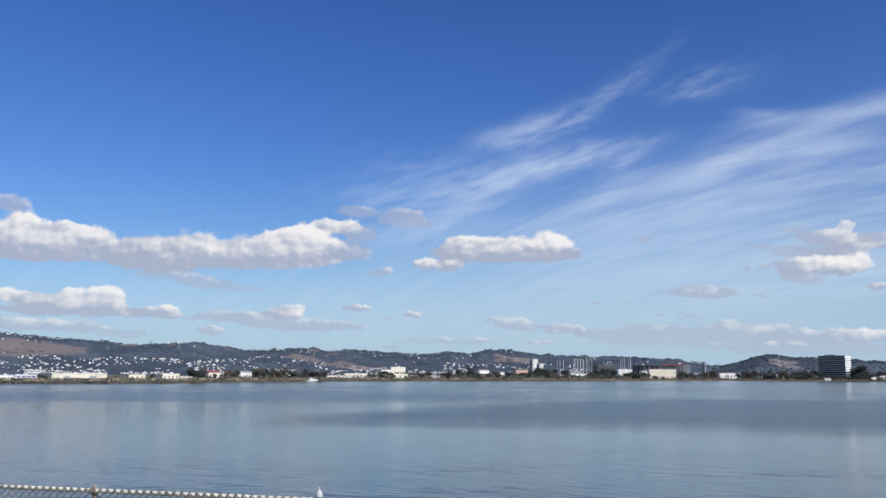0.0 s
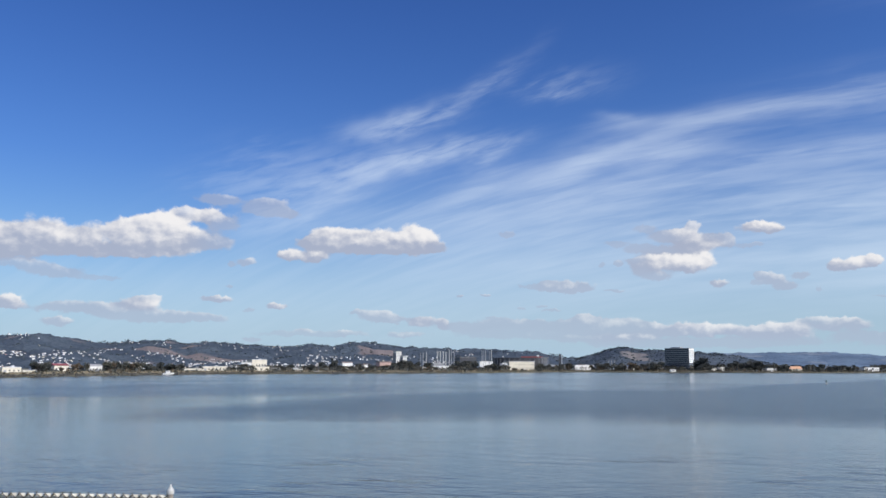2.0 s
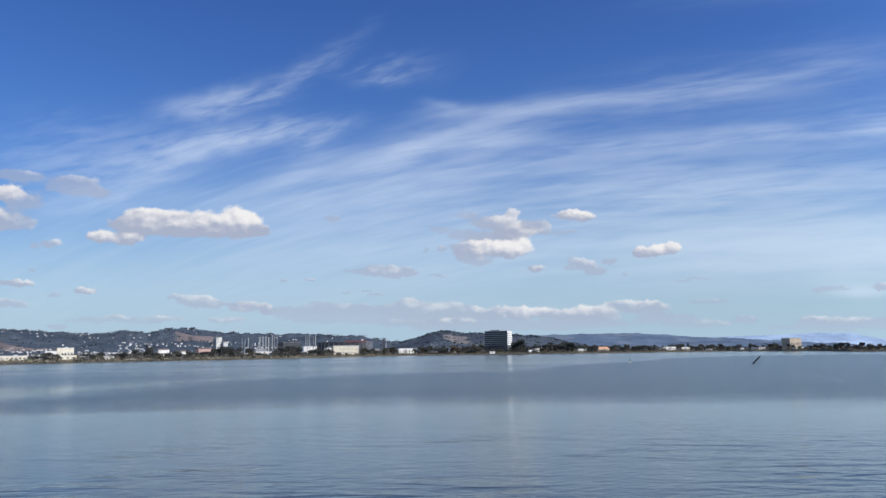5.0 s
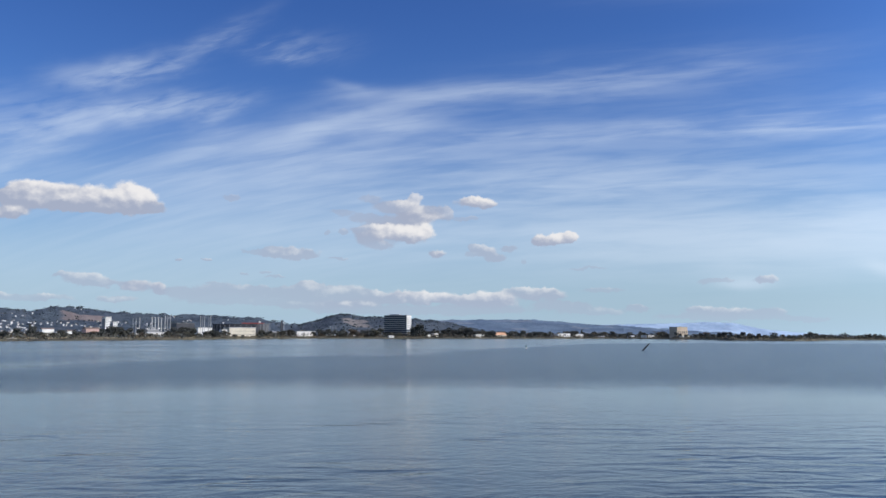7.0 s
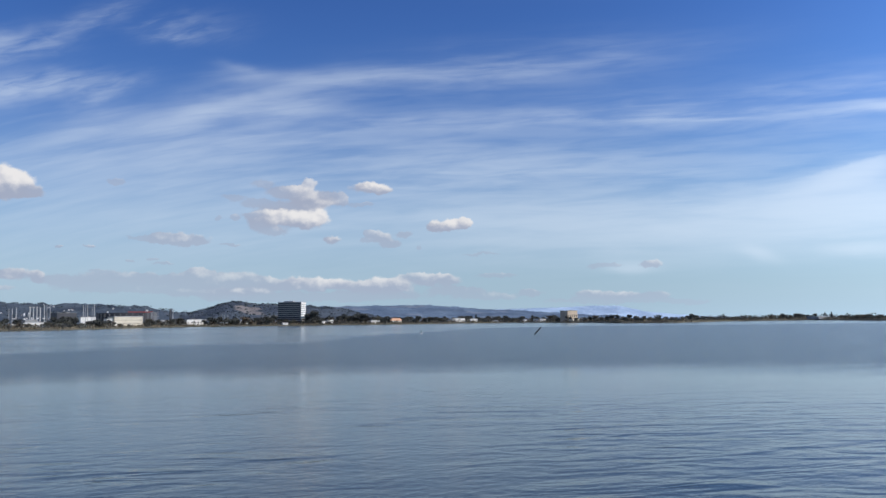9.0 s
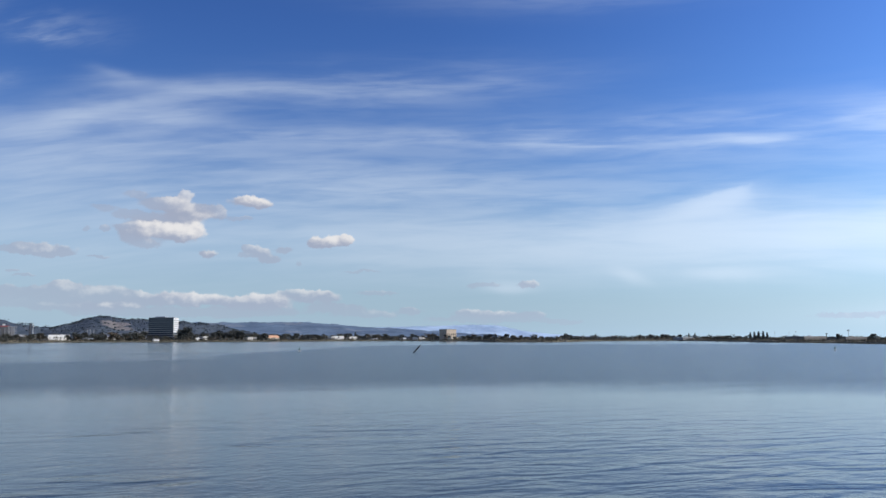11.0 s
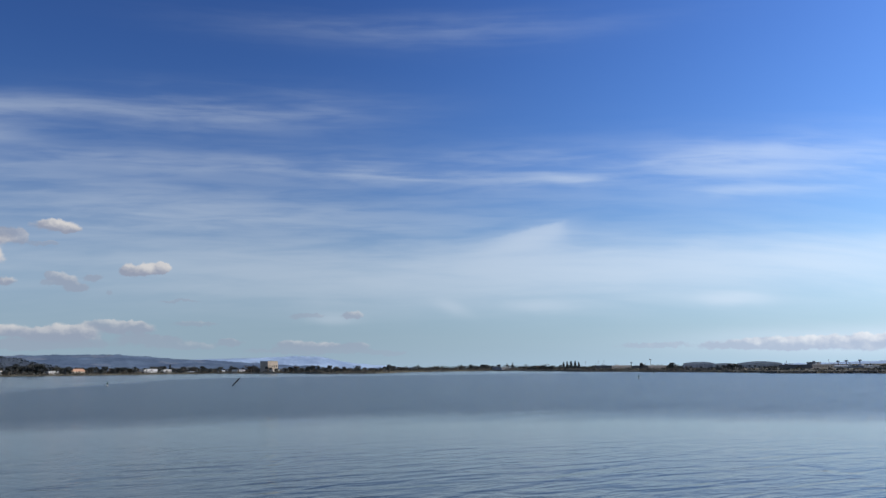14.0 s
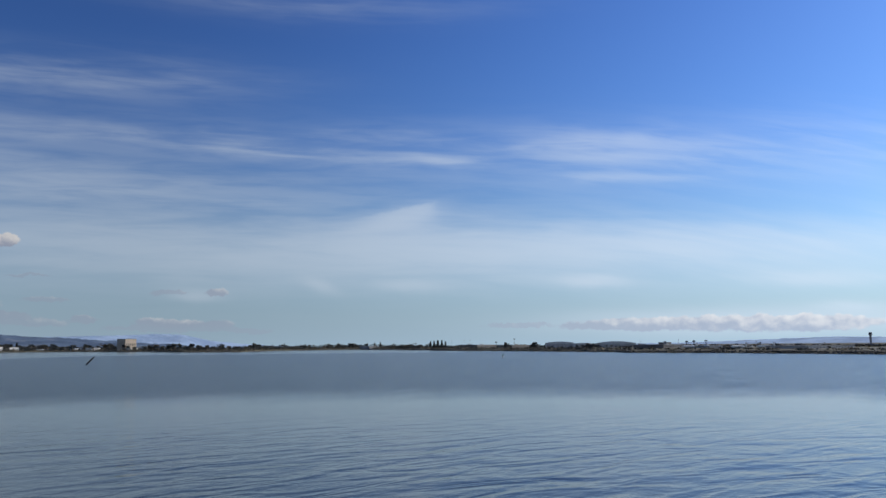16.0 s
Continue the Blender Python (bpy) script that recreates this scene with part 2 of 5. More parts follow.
puff(-13.97, 8.12, 0.80, 0.67, 0.9)
puff(-19.06, 7.01, 2.58, 0.51, 0.9)
puff(-14.48, 7.28, 3.97, 0.48, 0.9)
puff(-11.78, 8.58, 1.70, 0.93, 1)
puff(-9.06, 8.82, 1.58, 1.36, 1)
puff(-10.11, 8.90, 1.69, 0.83, 0.9)
puff(-7.45, 8.22, 1.52, 0.68, 0.8)
puff(-10.81, 7.45, 3.34, 0.41, 0.8)
puff(-6.31, 8.13, 1.71, 0.49, 0.55)
cloud(8.72, 10.44)
puff(-5.57, 9.40, 1.15, 0.76, 0.45)
puff(-6.65, 9.83, 1.30, 0.53, 0.85)
puff(-8.07, 9.98, 0.84, 0.45, 0.5)
cloud(10.58, 11.37)
puff(-5.99, 10.95, 1.73, 0.42, 0.45)
cloud(9.82, 11.36)
puff(-2.70, 10.79, 1.36, 0.57, 0.5)
puff(-1.53, 10.23, 1.09, 0.46, 0.5)
puff(-3.28, 10.40, 1.35, 0.46, 0.4)
cloud(7.65, 9.83)
puff(4.27, 8.53, 3.64, 0.88, 1)
puff(1.38, 8.61, 1.54, 0.84, 1)
puff(7.45, 8.81, 1.29, 1.02, 1)
puff(8.65, 8.22, 0.75, 0.38, 0.6)
puff(5.61, 7.95, 3.62, 0.34, 0.9)
puff(0.03, 8.26, 0.85, 0.38, 0.8)
cloud(6.97, 7.95)
puff(-1.12, 7.45, 1.08, 0.50, 0.9)
puff(0.43, 7.38, 0.96, 0.46, 0.85)
cloud(6.54, 7.26)
puff(-4.07, 6.96, 0.84, 0.30, 0.55)
puff(-4.94, 6.71, 0.31, 0.19, 0.4)
cloud(5.38, 6.60)
puff(-17.63, 6.27, 1.74, 0.33, 0.45)
puff(-15.49, 5.84, 1.96, 0.44, 0.5)
puff(-19.36, 6.20, 1.03, 0.22, 0.3)
puff(-12.95, 5.55, 1.46, 0.19, 0.25)
cloud(3.47, 5.58)
puff(-27.35, 4.70, 0.91, 0.47, 1)
puff(-25.95, 4.52, 1.08, 0.41, 0.95)
puff(-24.53, 4.31, 1.90, 0.48, 0.9)
puff(-23.76, 4.86, 0.80, 0.52, 1)
puff(-21.81, 4.88, 1.15, 0.71, 1)
puff(-21.12, 4.44, 0.83, 0.71, 0.9)
puff(-24.81, 3.78, 3.46, 0.34, 0.95)
puff(-21.91, 3.88, 1.64, 0.35, 0.8)
cloud(3.52, 4.52)
puff(-19.57, 3.89, 1.52, 0.32, 0.8)
puff(-17.86, 4.05, 0.76, 0.47, 1)
puff(-18.54, 3.77, 1.37, 0.29, 0.7)
cloud(2.22, 3.36)
puff(-25.68, 2.89, 2.78, 0.44, 0.6)
puff(-22.82, 2.80, 1.29, 0.42, 0.5)
puff(-26.91, 2.95, 1.21, 0.40, 0.55)
puff(-20.50, 2.51, 2.00, 0.32, 0.4)
cloud(3.27, 4.18)
puff(-15.39, 3.71, 1.42, 0.37, 0.55)
puff(-12.88, 3.70, 1.81, 0.48, 0.6)
cloud(3.63, 4.65)
puff(-10.69, 4.00, 1.29, 0.41, 0.95)
puff(-10.15, 4.39, 1.11, 0.26, 0.6)
cloud(2.86, 3.71)
puff(-8.45, 3.29, 2.42, 0.41, 0.55)
puff(-6.57, 3.24, 1.32, 0.30, 0.5)
puff(-10.30, 3.26, 2.21, 0.45, 0.5)
cloud(2.57, 3.13)
puff(-15.35, 2.84, 1.06, 0.29, 0.6)
cloud(4.23, 4.73)
puff(-5.77, 4.46, 1.13, 0.26, 0.7)
cloud(5.17, 5.46)
puff(-5.03, 5.31, 0.34, 0.15, 0.45)
cloud(3.85, 4.36)
puff(-1.96, 4.09, 0.84, 0.27, 0.8)
cloud(3.67, 3.96)
puff(-3.75, 3.81, 0.46, 0.15, 0.4)
cloud(2.43, 3.93)
puff(4.63, 3.52, 1.51, 0.38, 0.55)
puff(3.30, 3.74, 0.57, 0.19, 0.5)
puff(5.57, 3.22, 1.13, 0.30, 0.55)
puff(7.83, 3.14, 1.31, 0.41, 0.8)
puff(9.13, 3.03, 0.30, 0.37, 0.8)
puff(11.15, 2.76, 2.20, 0.37, 0.5)
cloud(1.68, 2.59)
puff(6.69, 2.28, 1.12, 0.22, 0.5)
puff(2.54, 2.30, 0.57, 0.23, 0.6)
puff(-0.12, 2.44, 0.46, 0.15, 0.6)
puff(-3.53, 1.85, 0.76, 0.19, 0.5)
puff(0.64, 2.29, 4.55, 0.26, 0.35)
cloud(2.31, 3.61)
puff(13.70, 2.94, 2.87, 0.44, 0.5)
puff(17.23, 2.80, 3.12, 0.43, 0.5)
puff(19.64, 2.96, 2.36, 0.57, 0.55)
puff(18.63, 3.33, 0.68, 0.29, 0.6)
puff(21.63, 2.76, 1.32, 0.49, 0.55)
cloud(3.28, 3.50)
puff(12.63, 3.38, 0.54, 0.11, 0.4)
cloud(1.45, 2.64)
puff(20.94, 2.06, 2.32, 0.32, 0.75)
puff(18.24, 2.07, 2.06, 0.25, 0.5)
puff(13.68, 2.27, 4.30, 0.37, 0.4)
puff(23.20, 1.69, 4.81, 0.28, 0.45)
cloud(4.99, 6.00)
puff(17.16, 5.52, 1.47, 0.47, 0.6)
puff(16.10, 5.44, 0.99, 0.29, 0.55)
puff(18.37, 5.31, 1.04, 0.36, 0.55)
puff(14.85, 5.50, 0.64, 0.18, 0.3)
cloud(5.02, 5.29)
puff(20.58, 5.15, 0.84, 0.14, 0.45)
cloud(4.72, 4.93)
puff(10.28, 4.82, 0.33, 0.11, 0.6)
cloud(4.81, 5.02)
puff(12.05, 4.91, 0.29, 0.11, 0.55)
cloud(3.91, 4.09)
puff(14.45, 4.00, 0.29, 0.09, 0.4)
cloud(4.03, 4.23)
puff(15.88, 4.12, 0.42, 0.11, 0.4)
cloud(3.73, 3.93)
puff(16.40, 3.83, 0.70, 0.11, 0.4)
cloud(8.78, 9.20)
puff(13.51, 8.98, 0.73, 0.22, 0.35)
cloud(6.12, 7.50)
puff(24.44, 6.92, 2.38, 0.57, 1)
puff(25.79, 6.82, 1.31, 0.69, 1)
puff(22.53, 6.60, 0.95, 0.53, 0.6)
cloud(5.73, 6.38)
puff(23.30, 6.03, 1.15, 0.34, 0.5)
cloud(6.89, 7.47)
puff(22.14, 7.16, 0.95, 0.30, 0.45)
cloud(7.52, 9.67)
puff(25.97, 7.96, 1.46, 0.50, 1.00)
puff(25.20, 8.72, 1.08, 0.53, 0.81)
puff(24.04, 8.59, 1.34, 0.46, 0.56)
puff(22.69, 9.18, 0.84, 0.34, 0.35)
puff(25.77, 9.29, 0.54, 0.38, 0.55)
puff(26.74, 8.46, 0.77, 0.38, 0.62)
cloud(7.41, 8.77)
puff(24.05, 7.68, 2.11, 0.30, 0.56)
puff(27.90, 8.24, 0.69, 0.53, 0.56)
puff(22.33, 7.93, 1.15, 0.30, 0.4)
cloud(8.08, 8.51)
puff(20.80, 8.28, 0.84, 0.23, 0.35)
cloud(6.66, 7.09)
puff(19.87, 6.86, 0.30, 0.23, 0.35)
cloud(6.67, 7.11)
puff(20.89, 6.88, 0.30, 0.23, 0.35)
cloud(8.56, 9.53)
puff(29.67, 9.03, 1.31, 0.49, 1)
puff(30.67, 8.84, 0.69, 0.30, 0.8)
cloud(7.68, 8.04)
puff(29.36, 7.85, 0.85, 0.19, 0.35)
cloud(5.95, 6.97)
puff(35.16, 6.44, 1.21, 0.53, 1)
puff(36.22, 6.50, 0.56, 0.42, 0.9)
puff(34.21, 6.30, 0.46, 0.38, 0.8)
cloud(5.25, 5.83)
puff(27.21, 5.52, 0.69, 0.31, 0.75)
cloud(4.87, 6.25)
puff(30.39, 5.68, 0.84, 0.42, 0.6)
puff(31.16, 5.18, 0.84, 0.34, 0.55)
puff(29.82, 5.98, 0.54, 0.27, 0.5)
cloud(5.58, 6.09)
puff(32.12, 5.82, 0.69, 0.27, 0.5)
cloud(5.31, 5.68)
puff(29.63, 5.49, 0.46, 0.19, 0.35)
cloud(4.80, 5.17)
puff(33.18, 4.98, 0.27, 0.19, 0.3)
cloud(1.88, 3.10)
puff(26.00, 2.62, 2.10, 0.46, 0.85)
puff(24.47, 2.43, 2.28, 0.34, 0.65)
puff(29.43, 2.44, 2.29, 0.53, 0.8)
puff(31.33, 2.36, 1.52, 0.53, 0.85)
puff(22.95, 2.80, 0.76, 0.30, 0.6)
cloud(2.32, 3.23)
puff(33.99, 2.81, 1.51, 0.42, 0.7)
puff(35.12, 2.73, 0.68, 0.45, 0.65)
puff(32.86, 3.00, 1.14, 0.23, 0.5)
cloud(1.37, 3.23)
puff(35.86, 2.05, 2.24, 0.34, 0.5)
puff(27.52, 1.67, 7.58, 0.34, 0.45)
puff(19.56, 2.77, 2.24, 0.45, 0.55)
cloud(1.64, 2.06)
puff(40.64, 1.84, 0.91, 0.22, 0.5)
cloud(1.22, 1.96)
puff(44.55, 1.63, 1.22, 0.33, 0.6)
puff(46.28, 1.54, 1.54, 0.36, 0.65)
puff(48.81, 1.52, 1.16, 0.32, 0.55)
cloud(0.86, 1.89)
puff(50.59, 1.05, 1.94, 0.21, 0.35)
puff(38.08, 1.59, 2.21, 0.30, 0.4)
puff(45.23, 1.19, 4.15, 0.25, 0.4)
cloud(3.27, 3.87)
puff(48.54, 3.55, 0.73, 0.32, 0.6)
puff(45.65, 3.54, 1.38, 0.18, 0.4)
cloud(2.88, 3.23)
puff(38.47, 3.04, 1.66, 0.19, 0.35)
cloud(4.38, 4.59)
puff(37.39, 4.48, 1.49, 0.11, 0.3)
cloud(0.30, 2.10)
puff(79.84, 1.30, 5.77, 0.50, 0.8)
puff(84.78, 1.21, 4.45, 0.52, 0.85)
puff(74.58, 1.25, 3.59, 0.37, 0.65)
puff(88.19, 1.21, 3.31, 0.47, 0.85)
puff(68.33, 1.30, 2.61, 0.22, 0.5)

# billows: the air curls the outline, and small lumps catch the sun on their upper, southern side
curl = W.vec("SUBTRACT", W.noise(after(spot, ice), 1.0, 2, colour=True), (0.5, 0.5, 0.5))
small = W.vec("SUBTRACT", W.noise(after(spot, ice), 3.4, 3, 0.6, colour=True), (0.5, 0.5, 0.5))
curled = W.vec("ADD", W.vec("ADD", W.vec("MULTIPLY", curl, (0.75, 0.5, 0)), spot), W.vec("MULTIPLY", small, (0.34, 0.27, 0)))
lumps = W.noise(W.mapping(spot, (0, 0, 0), 0, (1.3, 1.0, 1)), 1.1, 4, 0.5)
sunward = W.noise(W.mapping(W.vec("ADD", spot, (0.24, 0.32, 0)), (0, 0, 0), 0, (1.3, 1.0, 1)), 1.1, 4, 0.5)
relief = W.math("SUBTRACT", lumps, sunward)
# the air is brighter towards the sun
aureole = W.smooth(W.math("ABSOLUTE", W.math("SUBTRACT", azimuth, SUN_AZ)), 90.0, 30.0, 1.0, 1.60)


def backdrop(colour):
    """The sky behind the low haze, as a light."""
    c = W.mix(W.math("MULTIPLY", milk, 0.55), colour, (4.8, 6.35, 8.0))
    return W.node("ShaderNodeBackground", {0: W.vec("SCALE", c, aureole), 1: 0.1}).outputs[0]


def cumulus(west, east):
    """Heaped clouds of one stretch of the horizon: flat grey bases and sunlit tops."""
    p, body, upper, depth = curled, 0.0, 0.0, 0.0
    near = [b for b in PUFFS if b[0] + b[2] * 2.6 + 0.8 > west and b[0] - b[2] * 2.6 - 0.8 < east]
    for i, (a, h, wide, tall, thick, middle, half) in enumerate(near):
        if i % 8 == 7:
            p = after(p, W.math("ADD", W.math("ADD", body, upper), depth))
        n = W.node("ShaderNodeGroup")
        n.node_tree = BILLOW
        for key, value in enumerate((p, (a, h, 0), (wide, tall, 1), (a, middle, 0), (wide, half, 1), thick, body, upper, depth)):
            W.put(n.inputs[key], value)
        body, upper, depth = n.outputs[0], n.outputs[1], n.outputs[2]
    whole = W.math("ADD", body, 0.01)
    top, depth = W.math("DIVIDE", upper, whole), W.math("DIVIDE", depth, whole)
    full = W.math("MINIMUM", W.math("DIVIDE", body, W.math("ADD", depth, 0.05)), 1.2)
    dense = W.math("MULTIPLY_ADD", W.math("SUBTRACT", lumps, 0.5), 0.75, W.math("SUBTRACT", full, 0.22))
    cover = W.math("MULTIPLY", W.smooth(dense, -0.01, 0.30), W.smooth(depth, 0.22, 0.90, 0.42, 0.97))
    top = W.math("ADD", top, W.math("MULTIPLY_ADD", depth, 1.5, -1.42))
    lit = W.smooth(W.math("MULTIPLY_ADD", relief, 1.9, top), -0.66, 0.74)
    return backdrop(W.mix(cover, sky, W.mix(lit, (3.9, 4.3, 5.6), (9.3, 9.0, 8.9))))


# only stretches of the horizon that hold heaped clouds are worked out
shader = backdrop(sky)
for west, east in ((-60, -10), (-10, 8), (8, 22), (22, 32), (32, 60), (60, 104)):
    inside = W.math("MULTIPLY", W.math("GREATER_THAN", azimuth, west), W.math("LESS_THAN", azimuth, east))
    inside = W.math("MULTIPLY", inside, W.math("LESS_THAN", W.math("ABSOLUTE", W.math("SUBTRACT", height, 6.0)), 7.5))
    shader = W.node("ShaderNodeMixShader", {0: inside, 1: shader, 2: cumulus(west, east)}).outputs[0]
W.node("ShaderNodeOutputWorld", {0: shader})

sun_data = bpy.data.lights.new("sun", "SUN")
sun_data.energy, sun_data.angle, sun_data.color = 4.6, radians(0.53), (1.0, 0.92, 0.80)
sun = new("sun", sun_data)
sun.matrix_world = look((0, 0, 0), (-math.sin(radians(SUN_AZ)) * math.cos(radians(SUN_EL)), -math.cos(radians(SUN_AZ)) * math.cos(radians(SUN_EL)), -math.sin(radians(SUN_EL))))

# ---- materials ----


def material(name, build):
    m = bpy.data.materials.new(name)
    m.use_nodes = True
    s = Tree(m.node_tree)
    shader = build(s)
    s.node("ShaderNodeOutputMaterial", {0: shader})
    return m


def grainy(name, a, b, scale, rough=0.8, metal=0.0, bump=0.0, spread=0.0, stain=0.25):
    """A surface between two colours, with fine grain and larger stains; spread: how far one thing differs from the next."""

    def build(s):
        p = s.node("ShaderNodeTexCoord").outputs["Object"]
        fine = s.noise(p, scale, 5, 0.6)
        broad = s.noise(p, scale * 0.13, 3, 0.5)
        c = s.mix(s.smooth(fine, 0.3, 0.7), a, b)
        dirt = s.smooth(broad, 0.4, 0.75, 1.0, 1.0 - stain)
        if spread:
            dirt = s.math("MULTIPLY", dirt, s.math("MULTIPLY_ADD", s.node("ShaderNodeObjectInfo").outputs["Random"], spread, 1.0 - spread / 2))
        c = s.mix(1.0, c, s.node("ShaderNodeCombineColor", {0: dirt, 1: dirt, 2: dirt}).outputs[0], "MULTIPLY")
        ins = {"Base Color": c, "Roughness": rough, "Metallic": metal}
        if bump:
            ins["Normal"] = s.node("ShaderNodeBump", {"Height": fine, "Distance": bump, "Strength": 0.8}).outputs[0]
        return s.node("ShaderNodeBsdfPrincipled", ins).outputs[0]

    return material(name, build)


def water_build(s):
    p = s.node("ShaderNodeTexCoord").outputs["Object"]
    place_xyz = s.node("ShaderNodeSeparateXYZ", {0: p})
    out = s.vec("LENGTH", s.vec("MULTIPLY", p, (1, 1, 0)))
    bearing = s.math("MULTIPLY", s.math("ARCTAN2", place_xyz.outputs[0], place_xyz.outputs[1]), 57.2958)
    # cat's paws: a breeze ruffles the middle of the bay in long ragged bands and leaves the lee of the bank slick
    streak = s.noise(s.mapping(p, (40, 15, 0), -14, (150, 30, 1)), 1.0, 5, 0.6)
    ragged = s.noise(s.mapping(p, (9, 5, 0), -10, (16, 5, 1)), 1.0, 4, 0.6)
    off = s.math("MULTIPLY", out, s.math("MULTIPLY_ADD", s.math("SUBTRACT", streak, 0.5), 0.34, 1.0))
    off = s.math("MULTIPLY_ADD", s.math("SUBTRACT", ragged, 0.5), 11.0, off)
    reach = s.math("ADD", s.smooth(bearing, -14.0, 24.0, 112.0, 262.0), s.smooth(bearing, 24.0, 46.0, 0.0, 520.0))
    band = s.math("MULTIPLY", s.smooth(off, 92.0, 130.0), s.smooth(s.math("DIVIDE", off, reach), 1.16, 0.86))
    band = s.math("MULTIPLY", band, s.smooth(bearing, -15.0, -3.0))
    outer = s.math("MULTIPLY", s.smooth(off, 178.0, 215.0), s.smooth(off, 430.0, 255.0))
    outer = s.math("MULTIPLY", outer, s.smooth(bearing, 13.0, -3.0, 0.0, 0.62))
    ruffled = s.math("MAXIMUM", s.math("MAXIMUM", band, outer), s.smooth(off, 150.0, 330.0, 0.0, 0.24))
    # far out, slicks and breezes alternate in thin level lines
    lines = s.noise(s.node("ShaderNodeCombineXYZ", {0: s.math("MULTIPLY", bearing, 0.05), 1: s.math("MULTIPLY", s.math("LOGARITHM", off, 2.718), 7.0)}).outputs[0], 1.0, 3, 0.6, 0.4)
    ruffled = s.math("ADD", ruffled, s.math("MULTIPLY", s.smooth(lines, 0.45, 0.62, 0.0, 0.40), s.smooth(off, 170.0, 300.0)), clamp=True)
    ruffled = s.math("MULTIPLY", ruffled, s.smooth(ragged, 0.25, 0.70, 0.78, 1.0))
    # low swell from the south-east that dies away off the bank, in patches
    swell = s.noise(s.mapping(p, (0, 0, 0), -28, (2.3, 1.0, 1)), 0.47, 2, 0.5, 0.6)
    patch = s.smooth(s.noise(s.mapping(p, (9, 0, 0), 10, (26, 12, 1)), 1.0, 3), 0.40, 0.62, 0.10, 1.0)
    patch = s.math("MAXIMUM", patch, s.smooth(bearing, 25.0, 52.0, 0.0, 0.85))
    lift = s.math("MULTIPLY", s.smooth(out, 92.0, 38.0, 0.05, 1.0), s.smooth(bearing, -30.0, 48.0, 0.70, 1.0))
    ripple = s.noise(s.mapping(p, (7, 3, 0), -6, (1.3, 1.0, 1)), 1.7, 4, 0.6, 0.3)
    h = s.math("MULTIPLY", s.math("MULTIPLY", s.math("SUBTRACT", swell, 0.5), s.math("MULTIPLY", patch, lift)), 0.215)
    h = s.math("MULTIPLY_ADD", s.math("SUBTRACT", ripple, 0.5), s.math("MULTIPLY_ADD", ruffled, 0.25, s.math("MULTIPLY_ADD", lift, 0.012, 0.022)), h)
    bump = s.node("ShaderNodeBump", {"Height": h, "Distance": 1.0, "Strength": 1.0}).outputs[0]
    murk = s.mix(s.noise(p, 0.02, 3), (0.021, 0.039, 0.042), (0.030, 0.048, 0.050))
    flecks = s.noise(s.node("ShaderNodeCombineXYZ", {0: s.math("MULTIPLY", bearing, 5.0), 1: s.math("MULTIPLY", out, 0.16)}).outputs[0], 1.0, 4, 0.65)
    rough = s.math("MULTIPLY_ADD", ruffled, s.smooth(flecks, 0.25, 0.75, 0.10, 0.18), 0.07)
    return s.node("ShaderNodeBsdfPrincipled", {"Base Color": murk, "Roughness": rough, "IOR": 1.333, "Normal": bump}).outputs[0]


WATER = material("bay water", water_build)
SOIL = grainy("dry grass and soil", (0.155, 0.125, 0.075), (0.085, 0.085, 0.048), 0.12, 0.95, bump=0.3, stain=0.4)
RIPRAP = grainy("shore rock", (0.055, 0.053, 0.050), (0.12, 0.11, 0.095), 0.9, 0.9, bump=0.2, spread=0.5)
DRY = grainy("dry shore grass", (0.20, 0.165, 0.11), (0.28, 0.235, 0.165), 0.5, 0.95, spread=0.3)
BARK = grainy("bark", (0.10, 0.075, 0.055), (0.16, 0.125, 0.095), 6.0, 0.9)
LEAF = grainy("evergreen leaves", (0.044, 0.047, 0.042), (0.066, 0.068, 0.058), 0.7, 0.75, spread=0.5)
# leaf colour for the hills, with the blue of distance haze painted in
LEAF_HAZY = grainy("hill leaves with haze tint", (0.048, 0.064, 0.078), (0.075, 0.094, 0.108), 0.05, 0.9)
LEAF_OLIVE = grainy("olive leaves", (0.058, 0.056, 0.042), (0.086, 0.080, 0.060), 0.7, 0.75, spread=0.5)
LEAF_RUST = grainy("autumn leaves", (0.085, 0.062, 0.040), (0.125, 0.090, 0.058), 0.7, 0.8, spread=0.5)
WHITE = grainy("white painted wall", (0.80, 0.78, 0.74), (0.72, 0.70, 0.66), 1.2, 0.65, spread=0.12)
CREAM = grainy("cream stucco wall", (0.70, 0.64, 0.52), (0.62, 0.56, 0.45), 1.2, 0.8, spread=0.15)
TAN = grainy("tan concrete wall", (0.55, 0.44, 0.33), (0.48, 0.38, 0.28), 0.8, 0.85)
PEACH = grainy("peach clay roof", (0.62, 0.36, 0.22), (0.55, 0.30, 0.18), 1.5, 0.85)
PINK = grainy("pink stucco wall", (0.56, 0.38, 0.33), (0.50, 0.34, 0.29), 1.2, 0.85)
RED = grainy("red painted metal", (0.34, 0.085, 0.08), (0.26, 0.065, 0.06), 1.0, 0.5)
DRAB = grainy("drab painted metal", (0.56, 0.53, 0.50), (0.46, 0.43, 0.41), 0.6, 0.7)
GREY = grainy("grey concrete", (0.34, 0.34, 0.34), (0.27, 0.27, 0.28), 0.8, 0.85, spread=0.2)
DARK = grainy("dark cladding", (0.045, 0.047, 0.055), (0.065, 0.065, 0.075), 0.6, 0.55)
SLATE = grainy("dull slate cladding", (0.17, 0.15, 0.135), (0.22, 0.195, 0.175), 0.6, 0.7)
ROOF = grainy("flat roof felt", (0.30, 0.29, 0.28), (0.40, 0.385, 0.36), 0.8, 0.9, spread=0.3)
